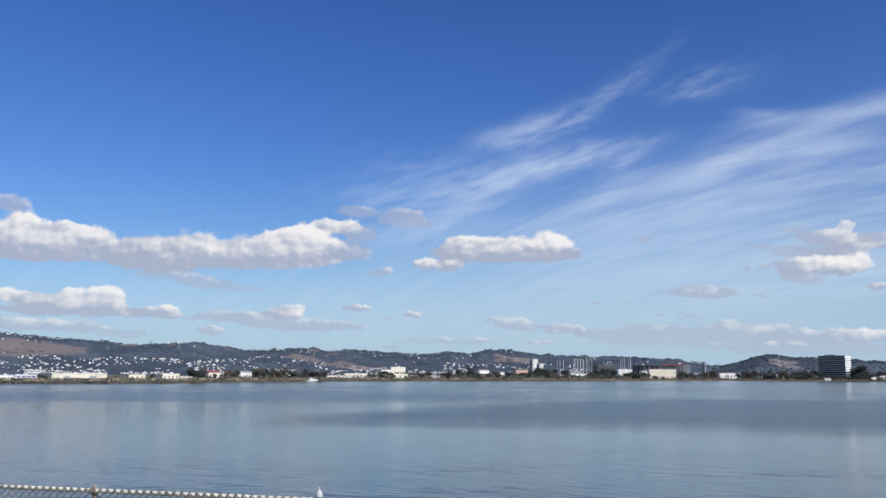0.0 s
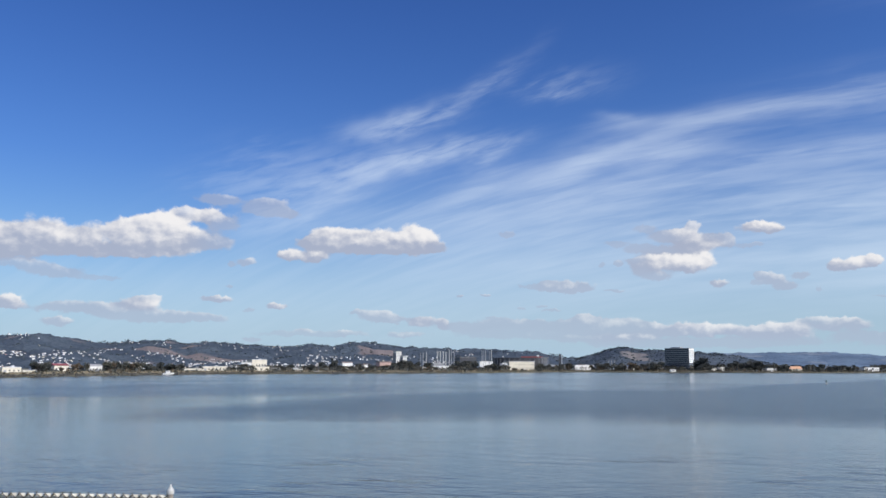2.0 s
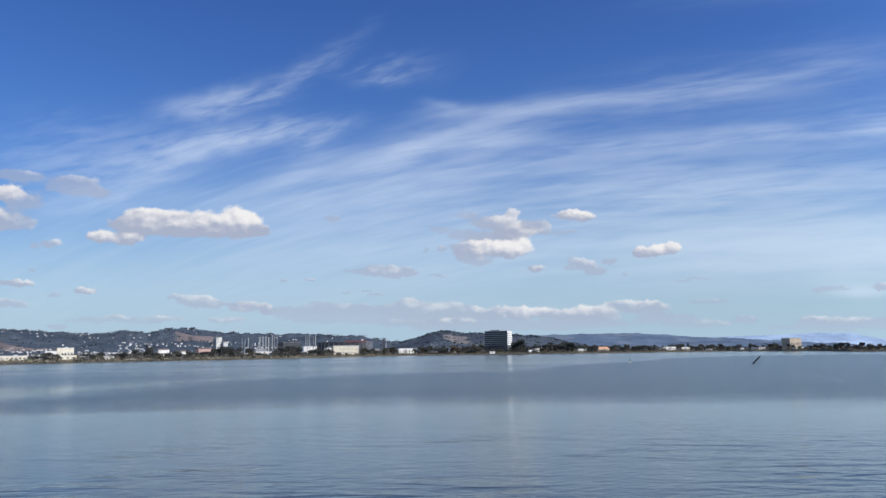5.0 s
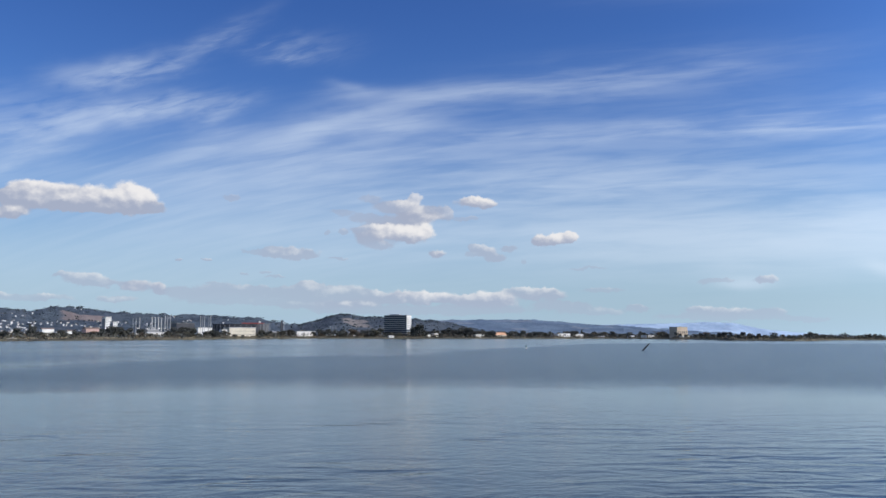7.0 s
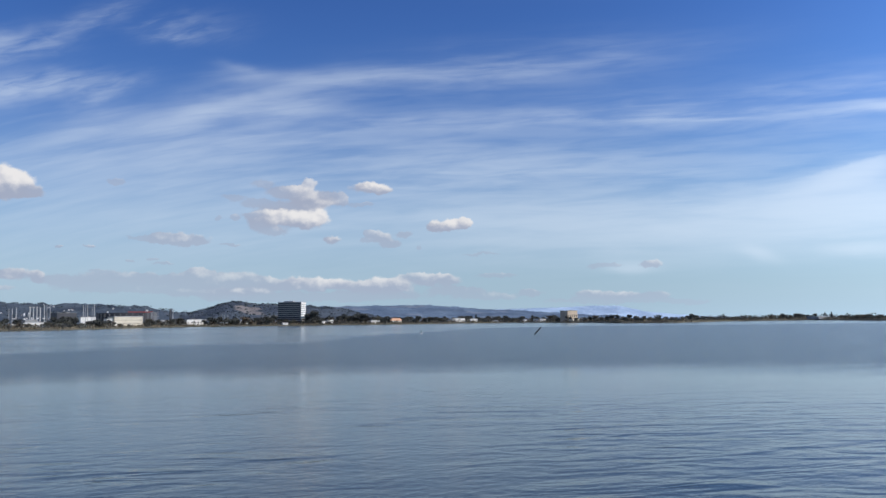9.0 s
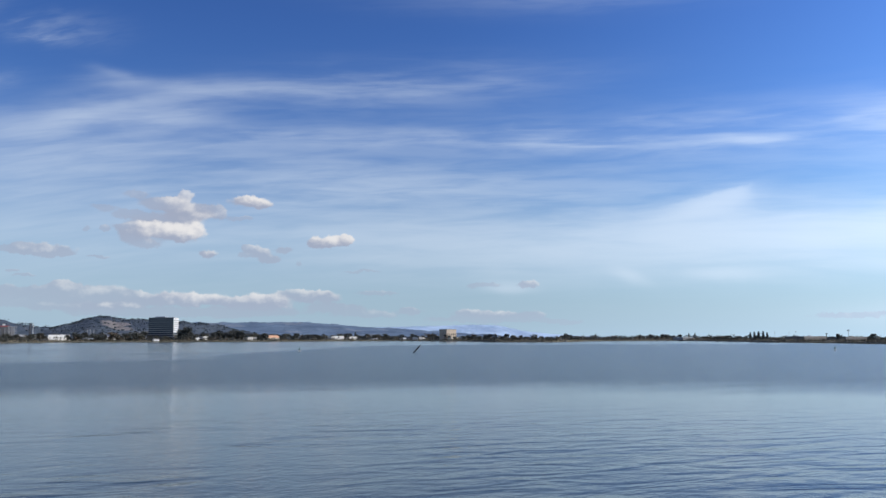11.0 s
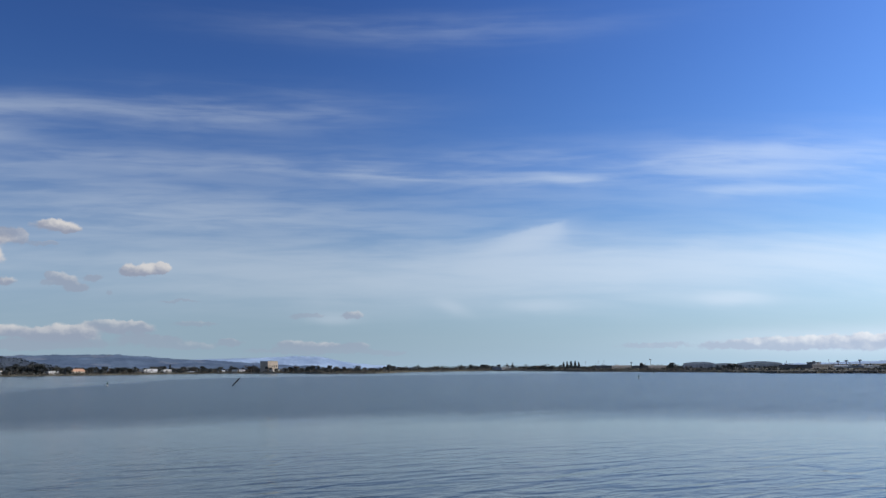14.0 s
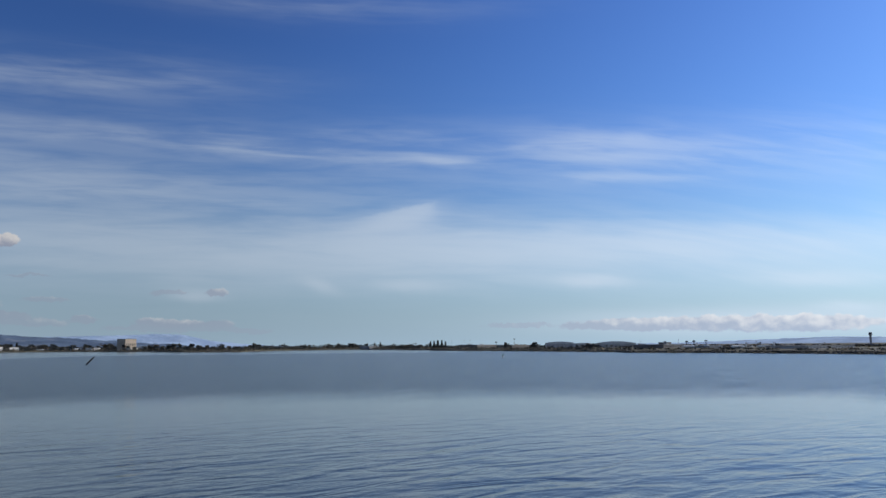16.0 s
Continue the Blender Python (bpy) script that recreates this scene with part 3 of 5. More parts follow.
ROOF_PALE = grainy("pale metal roof", (0.58, 0.58, 0.58), (0.50, 0.50, 0.52), 0.5, 0.5, spread=0.2)
ROOF_TILE = grainy("brown shingle roof", (0.17, 0.13, 0.11), (0.24, 0.18, 0.15), 2.0, 0.9, spread=0.6)
STEEL = grainy("galvanised steel", (0.86, 0.80, 0.66), (0.72, 0.65, 0.52), 14.0, 0.6, 0.0, stain=0.3)
RUST = grainy("rust-stained steel", (0.16, 0.13, 0.11), (0.30, 0.26, 0.21), 12.0, 0.7)
WIRE = grainy("weathered wire", (0.085, 0.080, 0.072), (0.05, 0.048, 0.045), 9.0, 0.55, 0.3, stain=0.3)
PALE_POST = grainy("weathered pale post", (0.52, 0.51, 0.48), (0.42, 0.41, 0.39), 1.0, 0.7)
PILE = grainy("tarred timber", (0.022, 0.018, 0.016), (0.045, 0.036, 0.030), 4.0, 0.8, bump=0.02)
GREEN_PAINT = grainy("green marine paint", (0.03, 0.13, 0.07), (0.04, 0.17, 0.09), 3.0, 0.5)
PURPLE = grainy("violet painted band", (0.16, 0.12, 0.34), (0.14, 0.10, 0.29), 1.0, 0.6)


def glass_build(s):
    return s.node("ShaderNodeBsdfPrincipled", {"Base Color": (0.030, 0.038, 0.050, 1), "Roughness": 0.14, "IOR": 1.55}).outputs[0]


GLASS = material("dark window glass", glass_build)

# ---- the large structure ----


def polar(az, d):
    return d * math.sin(radians(az)), d * math.cos(radians(az))


def solid(name, verts, faces, mat, smooth=False):
    me = bpy.data.meshes.new(name)
    me.from_pydata(verts, [], faces)
    me.materials.append(mat)
    if smooth:
        me.shade_smooth()
    return me


def part(name, bm, mat, parent=None, label=""):
    """Links a bmesh as one mesh object under a thing or a part."""
    me = bpy.data.meshes.new(name)
    bm.to_mesh(me)
    bm.free()
    me.materials.append(mat)
    ob = new(name, me)
    ob.parent = parent
    return tagged(ob, label)


def part_of(name, me, parent, label=""):
    ob = new(name, me)
    ob.parent = parent
    return tagged(ob, label)


def box(bm, x, y, z, sx, sy, sz, taper=1.0):
    """A box standing on z, its centre over (x, y)."""
    made = bmesh.ops.create_cube(bm, size=1.0)["verts"]
    for v in made:
        k = taper if v.co.z > 0 else 1.0
        v.co = (x + v.co.x * sx * k, y + v.co.y * sy * k, z + (v.co.z + 0.5) * sz)
    return made


def tube(bm, a, b, r0, r1=None, n=8):
    """A round bar from a to b."""
    a, b = Vector(a), Vector(b)
    made = bmesh.ops.create_cone(bm, cap_ends=True, segments=n, radius1=r0, radius2=r0 if r1 is None else r1, depth=(b - a).length)["verts"]
    m = Matrix.Translation((a + b) / 2) @ (b - a).to_track_quat("Z", "Y").to_matrix().to_4x4()
    bmesh.ops.transform(bm, matrix=m, verts=made)
    return made


SHORE_AZ = [-180, -120, -60, -25.7, -17.6, -10.5, -3, 10, 18, 25, 32, 39, 44.7, 46.4, 50, 51.4, 53.2, 58, 64, 69.7, 74.9, 75.6, 82.3, 90.3, 110, 150, 180]
SHORE_D = [300, 330, 430, 520, 565, 730, 880, 1110, 1650, 1650, 1640, 1850, 1450, 1200, 1110, 1270, 1430, 1550, 980, 780, 650, 600, 545, 464, 400, 330, 300]


def shore(az):
    return float(np.interp(az, SHORE_AZ, SHORE_D))


# water
verts, faces = [], []
rings = [0.5] + [4900 * (k / 24) ** 2 for k in range(1, 25)]
for r in rings:
    verts += [(*polar(k * 5, r), 0.0) for k in range(72)]
for i in range(len(rings) - 1):
    faces += [(i * 72 + k, i * 72 + (k + 1) % 72, i * 72 + 72 + (k + 1) % 72, i * 72 + 72 + k) for k in range(72)]
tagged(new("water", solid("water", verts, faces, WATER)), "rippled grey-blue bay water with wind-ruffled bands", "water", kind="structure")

# far shore: a low bank of rock, then flat land to the foot of the hills
verts, faces = [], []
azs = [-180 + 0.5 * k for k in range(720)]
steps = [(-6, -0.8), (0, 0.05), (4, 0.9), (9, 1.7), (25, 2.0), (80, 2.2), (250, 2.4), (700, 2.6), (1500, 2.8), (2600, 3.0), (3400, 3.0)]
for off, z in steps:
    for k, az in enumerate(azs):
        d = shore(az) + 5 * noise.noise((az * 1.3, 0, 0)) + off
        verts.append((*polar(az, min(d, 4900 + off * 0.01)), z + (0.35 * noise.noise((az * 5, off, 3)) if off > 3 else 0)))
n = len(azs)
for i in range(len(steps) - 1):
    faces += [(i * n + k, i * n + (k + 1) % n, (i + 1) * n + (k + 1) % n, (i + 1) * n + k) for k in range(n)]
tagged(new("ground", solid("ground", verts, faces, SOIL, True)), "flat shore land of dry grass and soil behind the bay", "ground", kind="structure")

# the bank on which the camera stands
verts, faces = [], []
profile = [(-240, 3.2), (-60, 4.2), (-4, 4.4), (3, 4.4), (7.2, 3.95), (9.5, 3.7), (12, 2.0), (15.5, 0.2), (18, -0.9)]
xs = [-200 + 2 * k for k in range(161)]
for y, z in profile:
    verts += [(x, y + 0.5 * noise.noise((x * 0.2, y, 0)) - 1.5 * max(0.0, x - 2.0) + 0.237 * max(0.0, -x), z + 0.08 * noise.noise((x * 0.4, y, 5))) for x in xs]
n = len(xs)
for i in range(len(profile) - 1):
    faces += [(i * n + k, i * n + k + 1, (i + 1) * n + k + 1, (i + 1) * n + k) for k in range(n - 1)]
tagged(new("bank", solid("bank", verts, faces, SOIL, True)), "grassy bank of dry soil above the bay", "bank", kind="structure")


# ---- hills ----
def hill_build(grass, woods, patches, share, relief=14.0):
    def build(s):
        p = s.node("ShaderNodeTexCoord").outputs["Object"]
        bend = s.vec("SCALE", s.vec("SUBTRACT", s.noise(p, 0.004, 4, colour=True), (0.5, 0.5, 0.5)), 260.0)
        q0 = s.vec("MULTIPLY", s.vec("ADD", p, bend), (1, 1, 0))
        open_land = s.smooth(s.noise(p, 0.0035, 5, 0.6), 0.62 - share, 0.70 - share)
        for az, d, wide, deep in patches:
            q = s.vec("LENGTH", s.mapping(q0, (*polar(az, d), 0), -az, (wide, deep, 1)))
            open_land = s.math("MAXIMUM", open_land, s.smooth(q, 1.0, 0.75))
        crowns = s.noise(p, 0.05, 5, 0.7)
        a = s.mix(s.smooth(crowns, 0.35, 0.65), woods[0], woods[1])
        # broad areas of the woods painted darker in place of shaded valleys
        a = s.mix(s.smooth(s.noise(p, 0.0045, 4, 0.6), 0.35, 0.65), s.mix(1.0, a, (0.66, 0.68, 0.74), "MULTIPLY"), a)
        b = s.mix(s.noise(p, 0.02, 5), grass[0], grass[1])
        bump = s.node("ShaderNodeBump", {"Height": crowns, "Distance": relief, "Strength": 0.7}).outputs[0]
        return s.node("ShaderNodeBsdfPrincipled", {"Base Color": s.mix(open_land, a, b), "Roughness": 0.95, "Specular IOR Level": 0.1, "Normal": bump}).outputs[0]

    return build


# woods of hills and knoll are coloured bluer to stand for haze
HILL = material("wooded hillside with haze tint", hill_build(((0.225, 0.180, 0.168), (0.172, 0.148, 0.145)), ((0.062, 0.082, 0.104), (0.105, 0.126, 0.150)),
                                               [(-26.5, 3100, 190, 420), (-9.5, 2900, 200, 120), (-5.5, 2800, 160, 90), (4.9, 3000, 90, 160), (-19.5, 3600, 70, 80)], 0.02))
KNOLL = material("scrub covered knoll with haze tint", hill_build(((0.215, 0.19, 0.18), (0.175, 0.16, 0.155)), ((0.066, 0.084, 0.104), (0.105, 0.122, 0.144)), [(22.3, 2700, 45, 130)], 0.06))
# distance haze is mixed into both colours of these far ranges
HAZY_FAR = material("far ridge with painted haze", hill_build(((0.19, 0.22, 0.26), (0.17, 0.20, 0.25)), ((0.13, 0.18, 0.245), (0.165, 0.22, 0.29)), [], 0.05))
HAZY_PALE = material("distant mountains with painted haze", hill_build(((0.44, 0.55, 0.67), (0.41, 0.52, 0.65)), ((0.39, 0.51, 0.65), (0.45, 0.56, 0.69)), [], 0.0, 1.0))


class Range:
    """A range of hills with its foot at d0 and a crest at d1 that stands as high above the eye as the pairs of azimuth and degrees say."""

    def __init__(self, crest_az, crest_el, d0, d1, rough, tufts):
        self.a, self.e, self.d0, self.d1, self.rough, self.tufts = crest_az, crest_el, d0, d1, rough, tufts

    def height(self, az, d):
        top = EYE + self.d1 * math.tan(radians(float(np.interp(az, self.a, self.e))))
        k = min(max((d - self.d0) / (self.d1 - self.d0), 0.0), 1.0)
        x, y = polar(az, d)
        spur = noise.fractal((x * 0.0022, y * 0.0022, 7.0), 1.0, 2.0, 5)
        z = 2.5 + (top - 2.5) * (k ** 0.9) + spur * self.rough * k * (1 - k) * 2.6
        z += self.tufts * (max(0.0, noise.noise((x * 0.022, y * 0.022, 1.0)) * 1.6) + 0.8 * max(0.0, noise.noise((x * 0.06, y * 0.06, 2.0))) - 0.5) * k
        return z if d <= self.d1 else z - (d - self.d1) * 0.35

    def build(self, name, mat, label, step=0.12):
        a0, a1 = self.a[0], self.a[-1]
        cols = int((a1 - a0) / step) + 1
        ds = [self.d0 + (self.d1 - self.d0) * k / 34 for k in range(35)] + [self.d1 + 60, self.d1 + 220]
        vs = [(*polar(a0 + step * c, d), self.height(a0 + step * c, d)) for d in ds for c in range(cols)]
        fs = [(i * cols + c, i * cols + c + 1, (i + 1) * cols + c + 1, (i + 1) * cols + c) for i in range(len(ds) - 1) for c in range(cols - 1)]
        return tagged(new(name, solid(name, vs, fs, mat, True)), label, "hills", kind="structure")


hills = Range([-60, -40, -27.47, -25.94, -24.38, -22.77, -21.13, -19.45, -16.01, -14.23, -12.43, -10.61, -8.77, -7.65, -6.15, -3.89, -1.62, 0.65, 1.79, 2.55, 4.06, 5.57, 6.69, 8.18, 10.39, 11.85, 13.65, 15.42, 17.16, 18.19, 22, 27],
              [2.5, 2.7, 2.4, 2.27, 2.14, 2.07, 1.9, 1.79, 1.85, 1.65, 1.57, 1.66, 1.76, 1.55, 1.64, 1.51, 1.41, 1.54, 1.4, 1.59, 1.67, 1.53, 1.42, 1.35, 1.24, 1.17, 1.1, 1.0, 0.82, 0.72, 0.5, 0.3], 2150, 3900, 70, 9)
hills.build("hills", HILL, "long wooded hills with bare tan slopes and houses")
knoll = Range([16.5, 18.19, 19.22, 20.24, 20.91, 21.41, 21.89, 22.86, 23.76, 26.0, 28, 31],
              [0.2, 0.72, 1.0, 1.36, 1.46, 1.46, 1.28, 1.25, 1.21, 1.07, 0.9, 0.1], 2300, 3000, 26, 6)
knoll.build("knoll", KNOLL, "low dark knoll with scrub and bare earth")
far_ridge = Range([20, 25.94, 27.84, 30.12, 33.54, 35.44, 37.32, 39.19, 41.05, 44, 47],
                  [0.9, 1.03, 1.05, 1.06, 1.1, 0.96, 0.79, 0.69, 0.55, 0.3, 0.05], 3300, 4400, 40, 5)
far_ridge.build("far_ridge", HAZY_FAR, "far ridge of rolling hills, blue-grey from painted haze")
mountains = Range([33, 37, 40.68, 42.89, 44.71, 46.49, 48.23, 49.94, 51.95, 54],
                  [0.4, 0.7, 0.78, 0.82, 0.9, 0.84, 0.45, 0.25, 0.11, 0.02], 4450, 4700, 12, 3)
mountains.build("mountains", HAZY_PALE, "distant mountains on the horizon, pale from painted haze", 0.2)
south_hills = Range([74, 78.9, 82.37, 85.71, 88.27, 90.96, 97, 104],
                    [0.0, 0.06, 0.15, 0.28, 0.36, 0.3, 0.2, 0.0], 4450, 4700, 12, 3)
south_hills.build("south_hills", HAZY_PALE, "faint hazy hills beyond the airfield", 0.2)

# ---- trees ----


def leaf_cloud(lobes, count, size, seed):
    """Leaf clumps scattered through the outer part of a few rounded lobes (x, y, z, radius, height)."""
    rng = random.Random(seed)
    vs, fs = [], []
    for _ in range(count):
        x, y, z, r, h = rng.choice(lobes)
        while True:
            p = Vector((rng.uniform(-1, 1), rng.uniform(-1, 1), rng.uniform(-1, 1)))
            if 0.35 < p.length < 1:
                break
        c = Vector((x + p.x * r, y + p.y * r, z + p.z * h))
        k = size * rng.uniform(0.6, 1.35)
        q = Euler((rng.uniform(0, 6.3), rng.uniform(0, 6.3), rng.uniform(0, 6.3))).to_matrix()
        i = len(vs)
        vs += [c + q @ Vector(w) * k for w in ((-0.5, -0.35, 0), (0.1, -0.5, 0.12), (0.55, 0.05, 0), (0.05, 0.5, 0.15), (-0.5, 0.3, 0.05))]
        fs.append((i, i + 1, i + 2, i + 3, i + 4))
    return vs, fs


def make_tree(name, mat, lobes, count, trunk_h, label, seed, size=0.085):
    """A tree one metre tall, to be scaled: tapered trunk, limbs and a crown of leaf clumps."""
    tree = new(name)
    bm = bmesh.new()
    tube(bm, (0, 0, -0.04), (0.01, 0.01, trunk_h), 0.028, 0.018, 7)
    for x, y, z, r, h in lobes:
        tube(bm, (0.01, 0.01, trunk_h * 0.85), (x * 0.8, y * 0.8, z), 0.014, 0.005, 5)
    part("trunk", bm, BARK, tree)
    vs, fs = leaf_cloud(lobes, count, size, seed)
    part_of("crown", solid("crown", vs, fs, mat), tree)
    return tagged(tree, label, "tree", "trees along the far shore")


R = random.Random(5)


def lobes_round(n, wide, low, seed):
    g = random.Random(seed)
    return [(g.uniform(-wide, wide), g.uniform(-wide, wide), g.uniform(low, 0.80), g.uniform(0.16, 0.26), g.uniform(0.12, 0.20)) for _ in range(n)]


TREES = [
    make_tree("tree", LEAF, lobes_round(8, 0.24, 0.26, 1), 640, 0.28, "dark evergreen broadleaf tree with a rounded crown", 1),
    make_tree("tree", LEAF, lobes_round(10, 0.34, 0.24, 2), 760, 0.25, "dark wide-crowned evergreen tree by the shore", 2),
    make_tree("tree", LEAF_OLIVE, lobes_round(7, 0.22, 0.26, 3), 470, 0.30, "olive-green tree with an open uneven crown", 3),
    make_tree("tree", LEAF_RUST, lobes_round(7, 0.22, 0.24, 4), 460, 0.28, "brownish autumn tree with thinning leaves", 4),
    make_tree("tree", LEAF, [(0, 0, 0.30, 0.20, 0.16), (0.02, 0, 0.5, 0.15, 0.16), (0, 0.01, 0.7, 0.10, 0.15), (0, 0, 0.88, 0.05, 0.11)], 480, 0.5, "tall narrow dark conifer", 5),
    make_tree("tree", LEAF_OLIVE, lobes_round(9, 0.40, 0.22, 6), 640, 0.2, "low spreading olive-green tree", 6),
]
USED = [False] * len(TREES)


def plant(kind, az, back, tall, wide=1.0):
    """Sets a tree of that kind at an azimuth, that far behind the water's edge, and that tall."""
    x, y = polar(az, shore(az) + back)
    m = pose(x, y, 1.7, 0, 0, (az * 977.0) % 360)
    if USED[kind]:
        ob = copy_thing(TREES[kind], m)
    else:
        ob, USED[kind] = TREES[kind], True
        ob.matrix_basis = m
    ob.scale = (tall * wide, tall * wide, tall)
    return ob


# ---- buildings ----
CLEAR = []  # stretches of the shore that are kept open before a building


def place(ob, az, back, turn=0.0, z=1.9):
    ob.matrix_basis = pose(*polar(az, shore(az) + back), z, 0, 0, turn - az)
    return ob


def low_building(name, az, back, wide, tall, deep, wall, roof, label, category="building", windows=0, doors=0, band=None, gable=0.0, turn=None, group=""):
    """A plain low building: walls, a roof with an overhang (flat or with a gable), and set-in windows and doors in the front."""
    turn = 16 + max(0.0, min(az, 60) - 10) * 0.85 if turn is None else turn
    b = place(new(name), az, back, turn)
    half = math.degrees(wide / 2 / (shore(az) + back))
    if back <= 90:
        CLEAR.append((az - half, az + half, back))
    bm = bmesh.new()
    box(bm, 0, deep / 2, -0.4, wide, deep, tall + 0.4)
    part("wall", bm, wall, b)
    bm = bmesh.new()
    if gable:
        o = 0.4
        vs = [bm.verts.new(v) for v in ((-wide / 2 - o, -o, tall), (wide / 2 + o, -o, tall), (wide / 2 + o, deep + o, tall), (-wide / 2 - o, deep + o, tall),
                                        (-wide / 2 - o, deep / 2, tall + gable), (wide / 2 + o, deep / 2, tall + gable))]
        for f in ((0, 1, 5, 4), (2, 3, 4, 5), (1, 2, 5), (3, 0, 4), (3, 2, 1, 0)):
            bm.faces.new([vs[i] for i in f])
    else:
        box(bm, 0, deep / 2, tall, wide + 0.5, deep + 0.5, 0.35)
        box(bm, wide * 0.22, deep * 0.55, tall + 0.35, min(3.0, wide * 0.15), min(2.5, deep * 0.3), 0.9)
    part("roof", bm, roof, b)
    if band:
        bm = bmesh.new()
        box(bm, 0, -0.03, tall * 0.62, wide * 0.98, 0.08, tall * 0.22)
        part("band", bm, band, b, "painted stripe along the wall")
    n = windows + doors
    for i in range(n):
        x = wide * ((i + 0.5) / n - 0.5) * 0.94
        bm = bmesh.new()
        if i % max(1, n // max(1, doors)) == 0 and doors and i // max(1, n // max(1, doors)) < doors:
            box(bm, x, -0.02, 0, min(wide / n * 0.6, 4.0), 0.12, min(tall * 0.62, 4.0))
            part("door", bm, GREY, b, "grey roller door")
        else:
            box(bm, x, -0.02, tall * 0.42, wide / n * 0.36, 0.10, tall * 0.20)
            part("window", bm, GLASS, b)
    return tagged(b, label, category, group)


def office_tower(az, back, wide, tall, deep, turn):
    """A tall office slab: dark glass floors between pale spandrels, and a white end wall with slits."""
    b = place(new("office_tower"), az, back, turn)
    floors = 11
    fh = tall / floors
    bm = bmesh.new()
    box(bm, 0, deep / 2, 0, wide - 0.6, deep - 0.6, tall)
    part("core", bm, DARK, b)
    for i in range(floors):
        bm = bmesh.new()
        box(bm, 0, deep / 2, i * fh + fh * 0.24, wide - 0.3, deep - 0.3, fh * 0.76)
        part("window_band", bm, GLASS, b, "dark ribbon of windows")
        bm = bmesh.new()
        box(bm, 0, deep / 2, i * fh, wide, deep, fh * 0.24)
        part("spandrel", bm, GREY, b, "grey concrete floor band")
    for i in range(4, floors):
        bm = bmesh.new()
        box(bm, wide / 2 + 0.35, deep / 2, i * fh + fh * 0.12, 0.7, deep + 0.4, fh * 0.72)
        part("end_panel", bm, WHITE, b, "white end wall panel")
    bm = bmesh.new()
    box(bm, wide / 2 + 0.35, deep / 2, tall - fh * 0.2, 0.7, deep + 0.4, fh * 0.25)
    part("end_cornice", bm, WHITE, b, "white top of the end wall")
    bm = bmesh.new()
    box(bm, wide / 2 + 1.0, deep * 0.2, 0, 5.0, 7.0, tall * 0.21)
    part("stair_block", bm, WHITE, b, "white block at the foot")
    bm = bmesh.new()
    box(bm, 0, deep / 2, tall, wide + 0.6, deep + 0.6, 1.4)
    box(bm, -wide * 0.1, deep / 2, tall + 1.4, wide * 0.4, deep * 0.5, 2.0)
    part("roof", bm, GREY, b)
    return tagged(b, "dark glass office tower with a white end wall", "building")


def high_rise(az, back, wide, tall, deep, wall, piers):
    """A high block with upright piers, deep window strips between them and a crown of open bays."""
    b = place(new("high_rise"), az, back, 24)
    bm = bmesh.new()
    box(bm, 0, deep / 2 + 0.6, -0.4, wide - 0.4, deep - 1.2, tall * 0.93)
    part("core", bm, GREY, b)
    for i in range(piers):
        bm = bmesh.new()
        box(bm, wide * ((i + 0.5) / piers - 0.5), deep / 2, -0.4, wide / piers * 0.56, deep, tall + 0.4)
        part("pier", bm, wall, b)
    for k in range(6):
        bm = bmesh.new()
        box(bm, 0, 0.2, tall * (0.10 + 0.14 * k), wide * 0.98, 0.5, tall * 0.045)
        part("floor_band", bm, wall, b)
    bm = bmesh.new()
    box(bm, 0, deep / 2, tall, wide + 0.6, deep + 0.6, 1.0)
    part("roof", bm, ROOF, b)
    return tagged(b, "pale high-rise block with upright piers far behind the shore", "building")


def arena_hall(az, back, wide, tall, deep):
    """A long pale hall with a flat roof, shadow lines along the front and a row of low doors."""
    b = place(new("arena_hall"), az, back, 26)
    half = math.degrees(wide / 2 / (shore(az) + back))
    CLEAR.append((az - half, az + half, back))
    for k in range(3):
        bm = bmesh.new()
        box(bm, 0, deep / 2, tall * k / 3 - (0.4 if k == 0 else 0), wide, deep, tall / 3 - 0.5 + (0.4 if k == 0 else 0))
        part("wall_band", bm, CREAM, b)
        bm = bmesh.new()
        box(bm, 0, deep / 2 + 0.3, tall * (k + 1) / 3 - 0.5, wide - 0.8, deep - 0.8, 0.5)
        part("shadow_joint", bm, SLATE, b)
    bm = bmesh.new()
    box(bm, 0, deep / 2, tall, wide + 0.8, deep + 0.8, 0.6)
    part("roof", bm, ROOF_PALE, b)
    for k in range(5):
        bm = bmesh.new()
        box(bm, wide * (k / 5 - 0.4), -0.03, 0, 3.2, 0.12, 3.6)
        part("door", bm, SLATE, b)
    return tagged(b, "long cream hall before the stadium with shadow lines", "building")


def pale_column(name, az, back, tall, thick, mat, label, cross=0.0, group=""):
    """A tall slender lamp mast with a lamp rack on top."""
    b = place(new(name), az, back)
    bm = bmesh.new()
    tube(bm, (0, 0, -0.3), (0, 0, tall), thick, thick * 0.85, 8)
    part("pole", bm, mat, b)
    bm = bmesh.new()
    w = max(cross, thick * 2.4)
    box(bm, 0, 0, tall, w, 0.6, max(0.5, w * 0.45))
    part("lamp_rack", bm, mat, b, "rack at the top of the mast")
    return tagged(b, label, "mast", group)


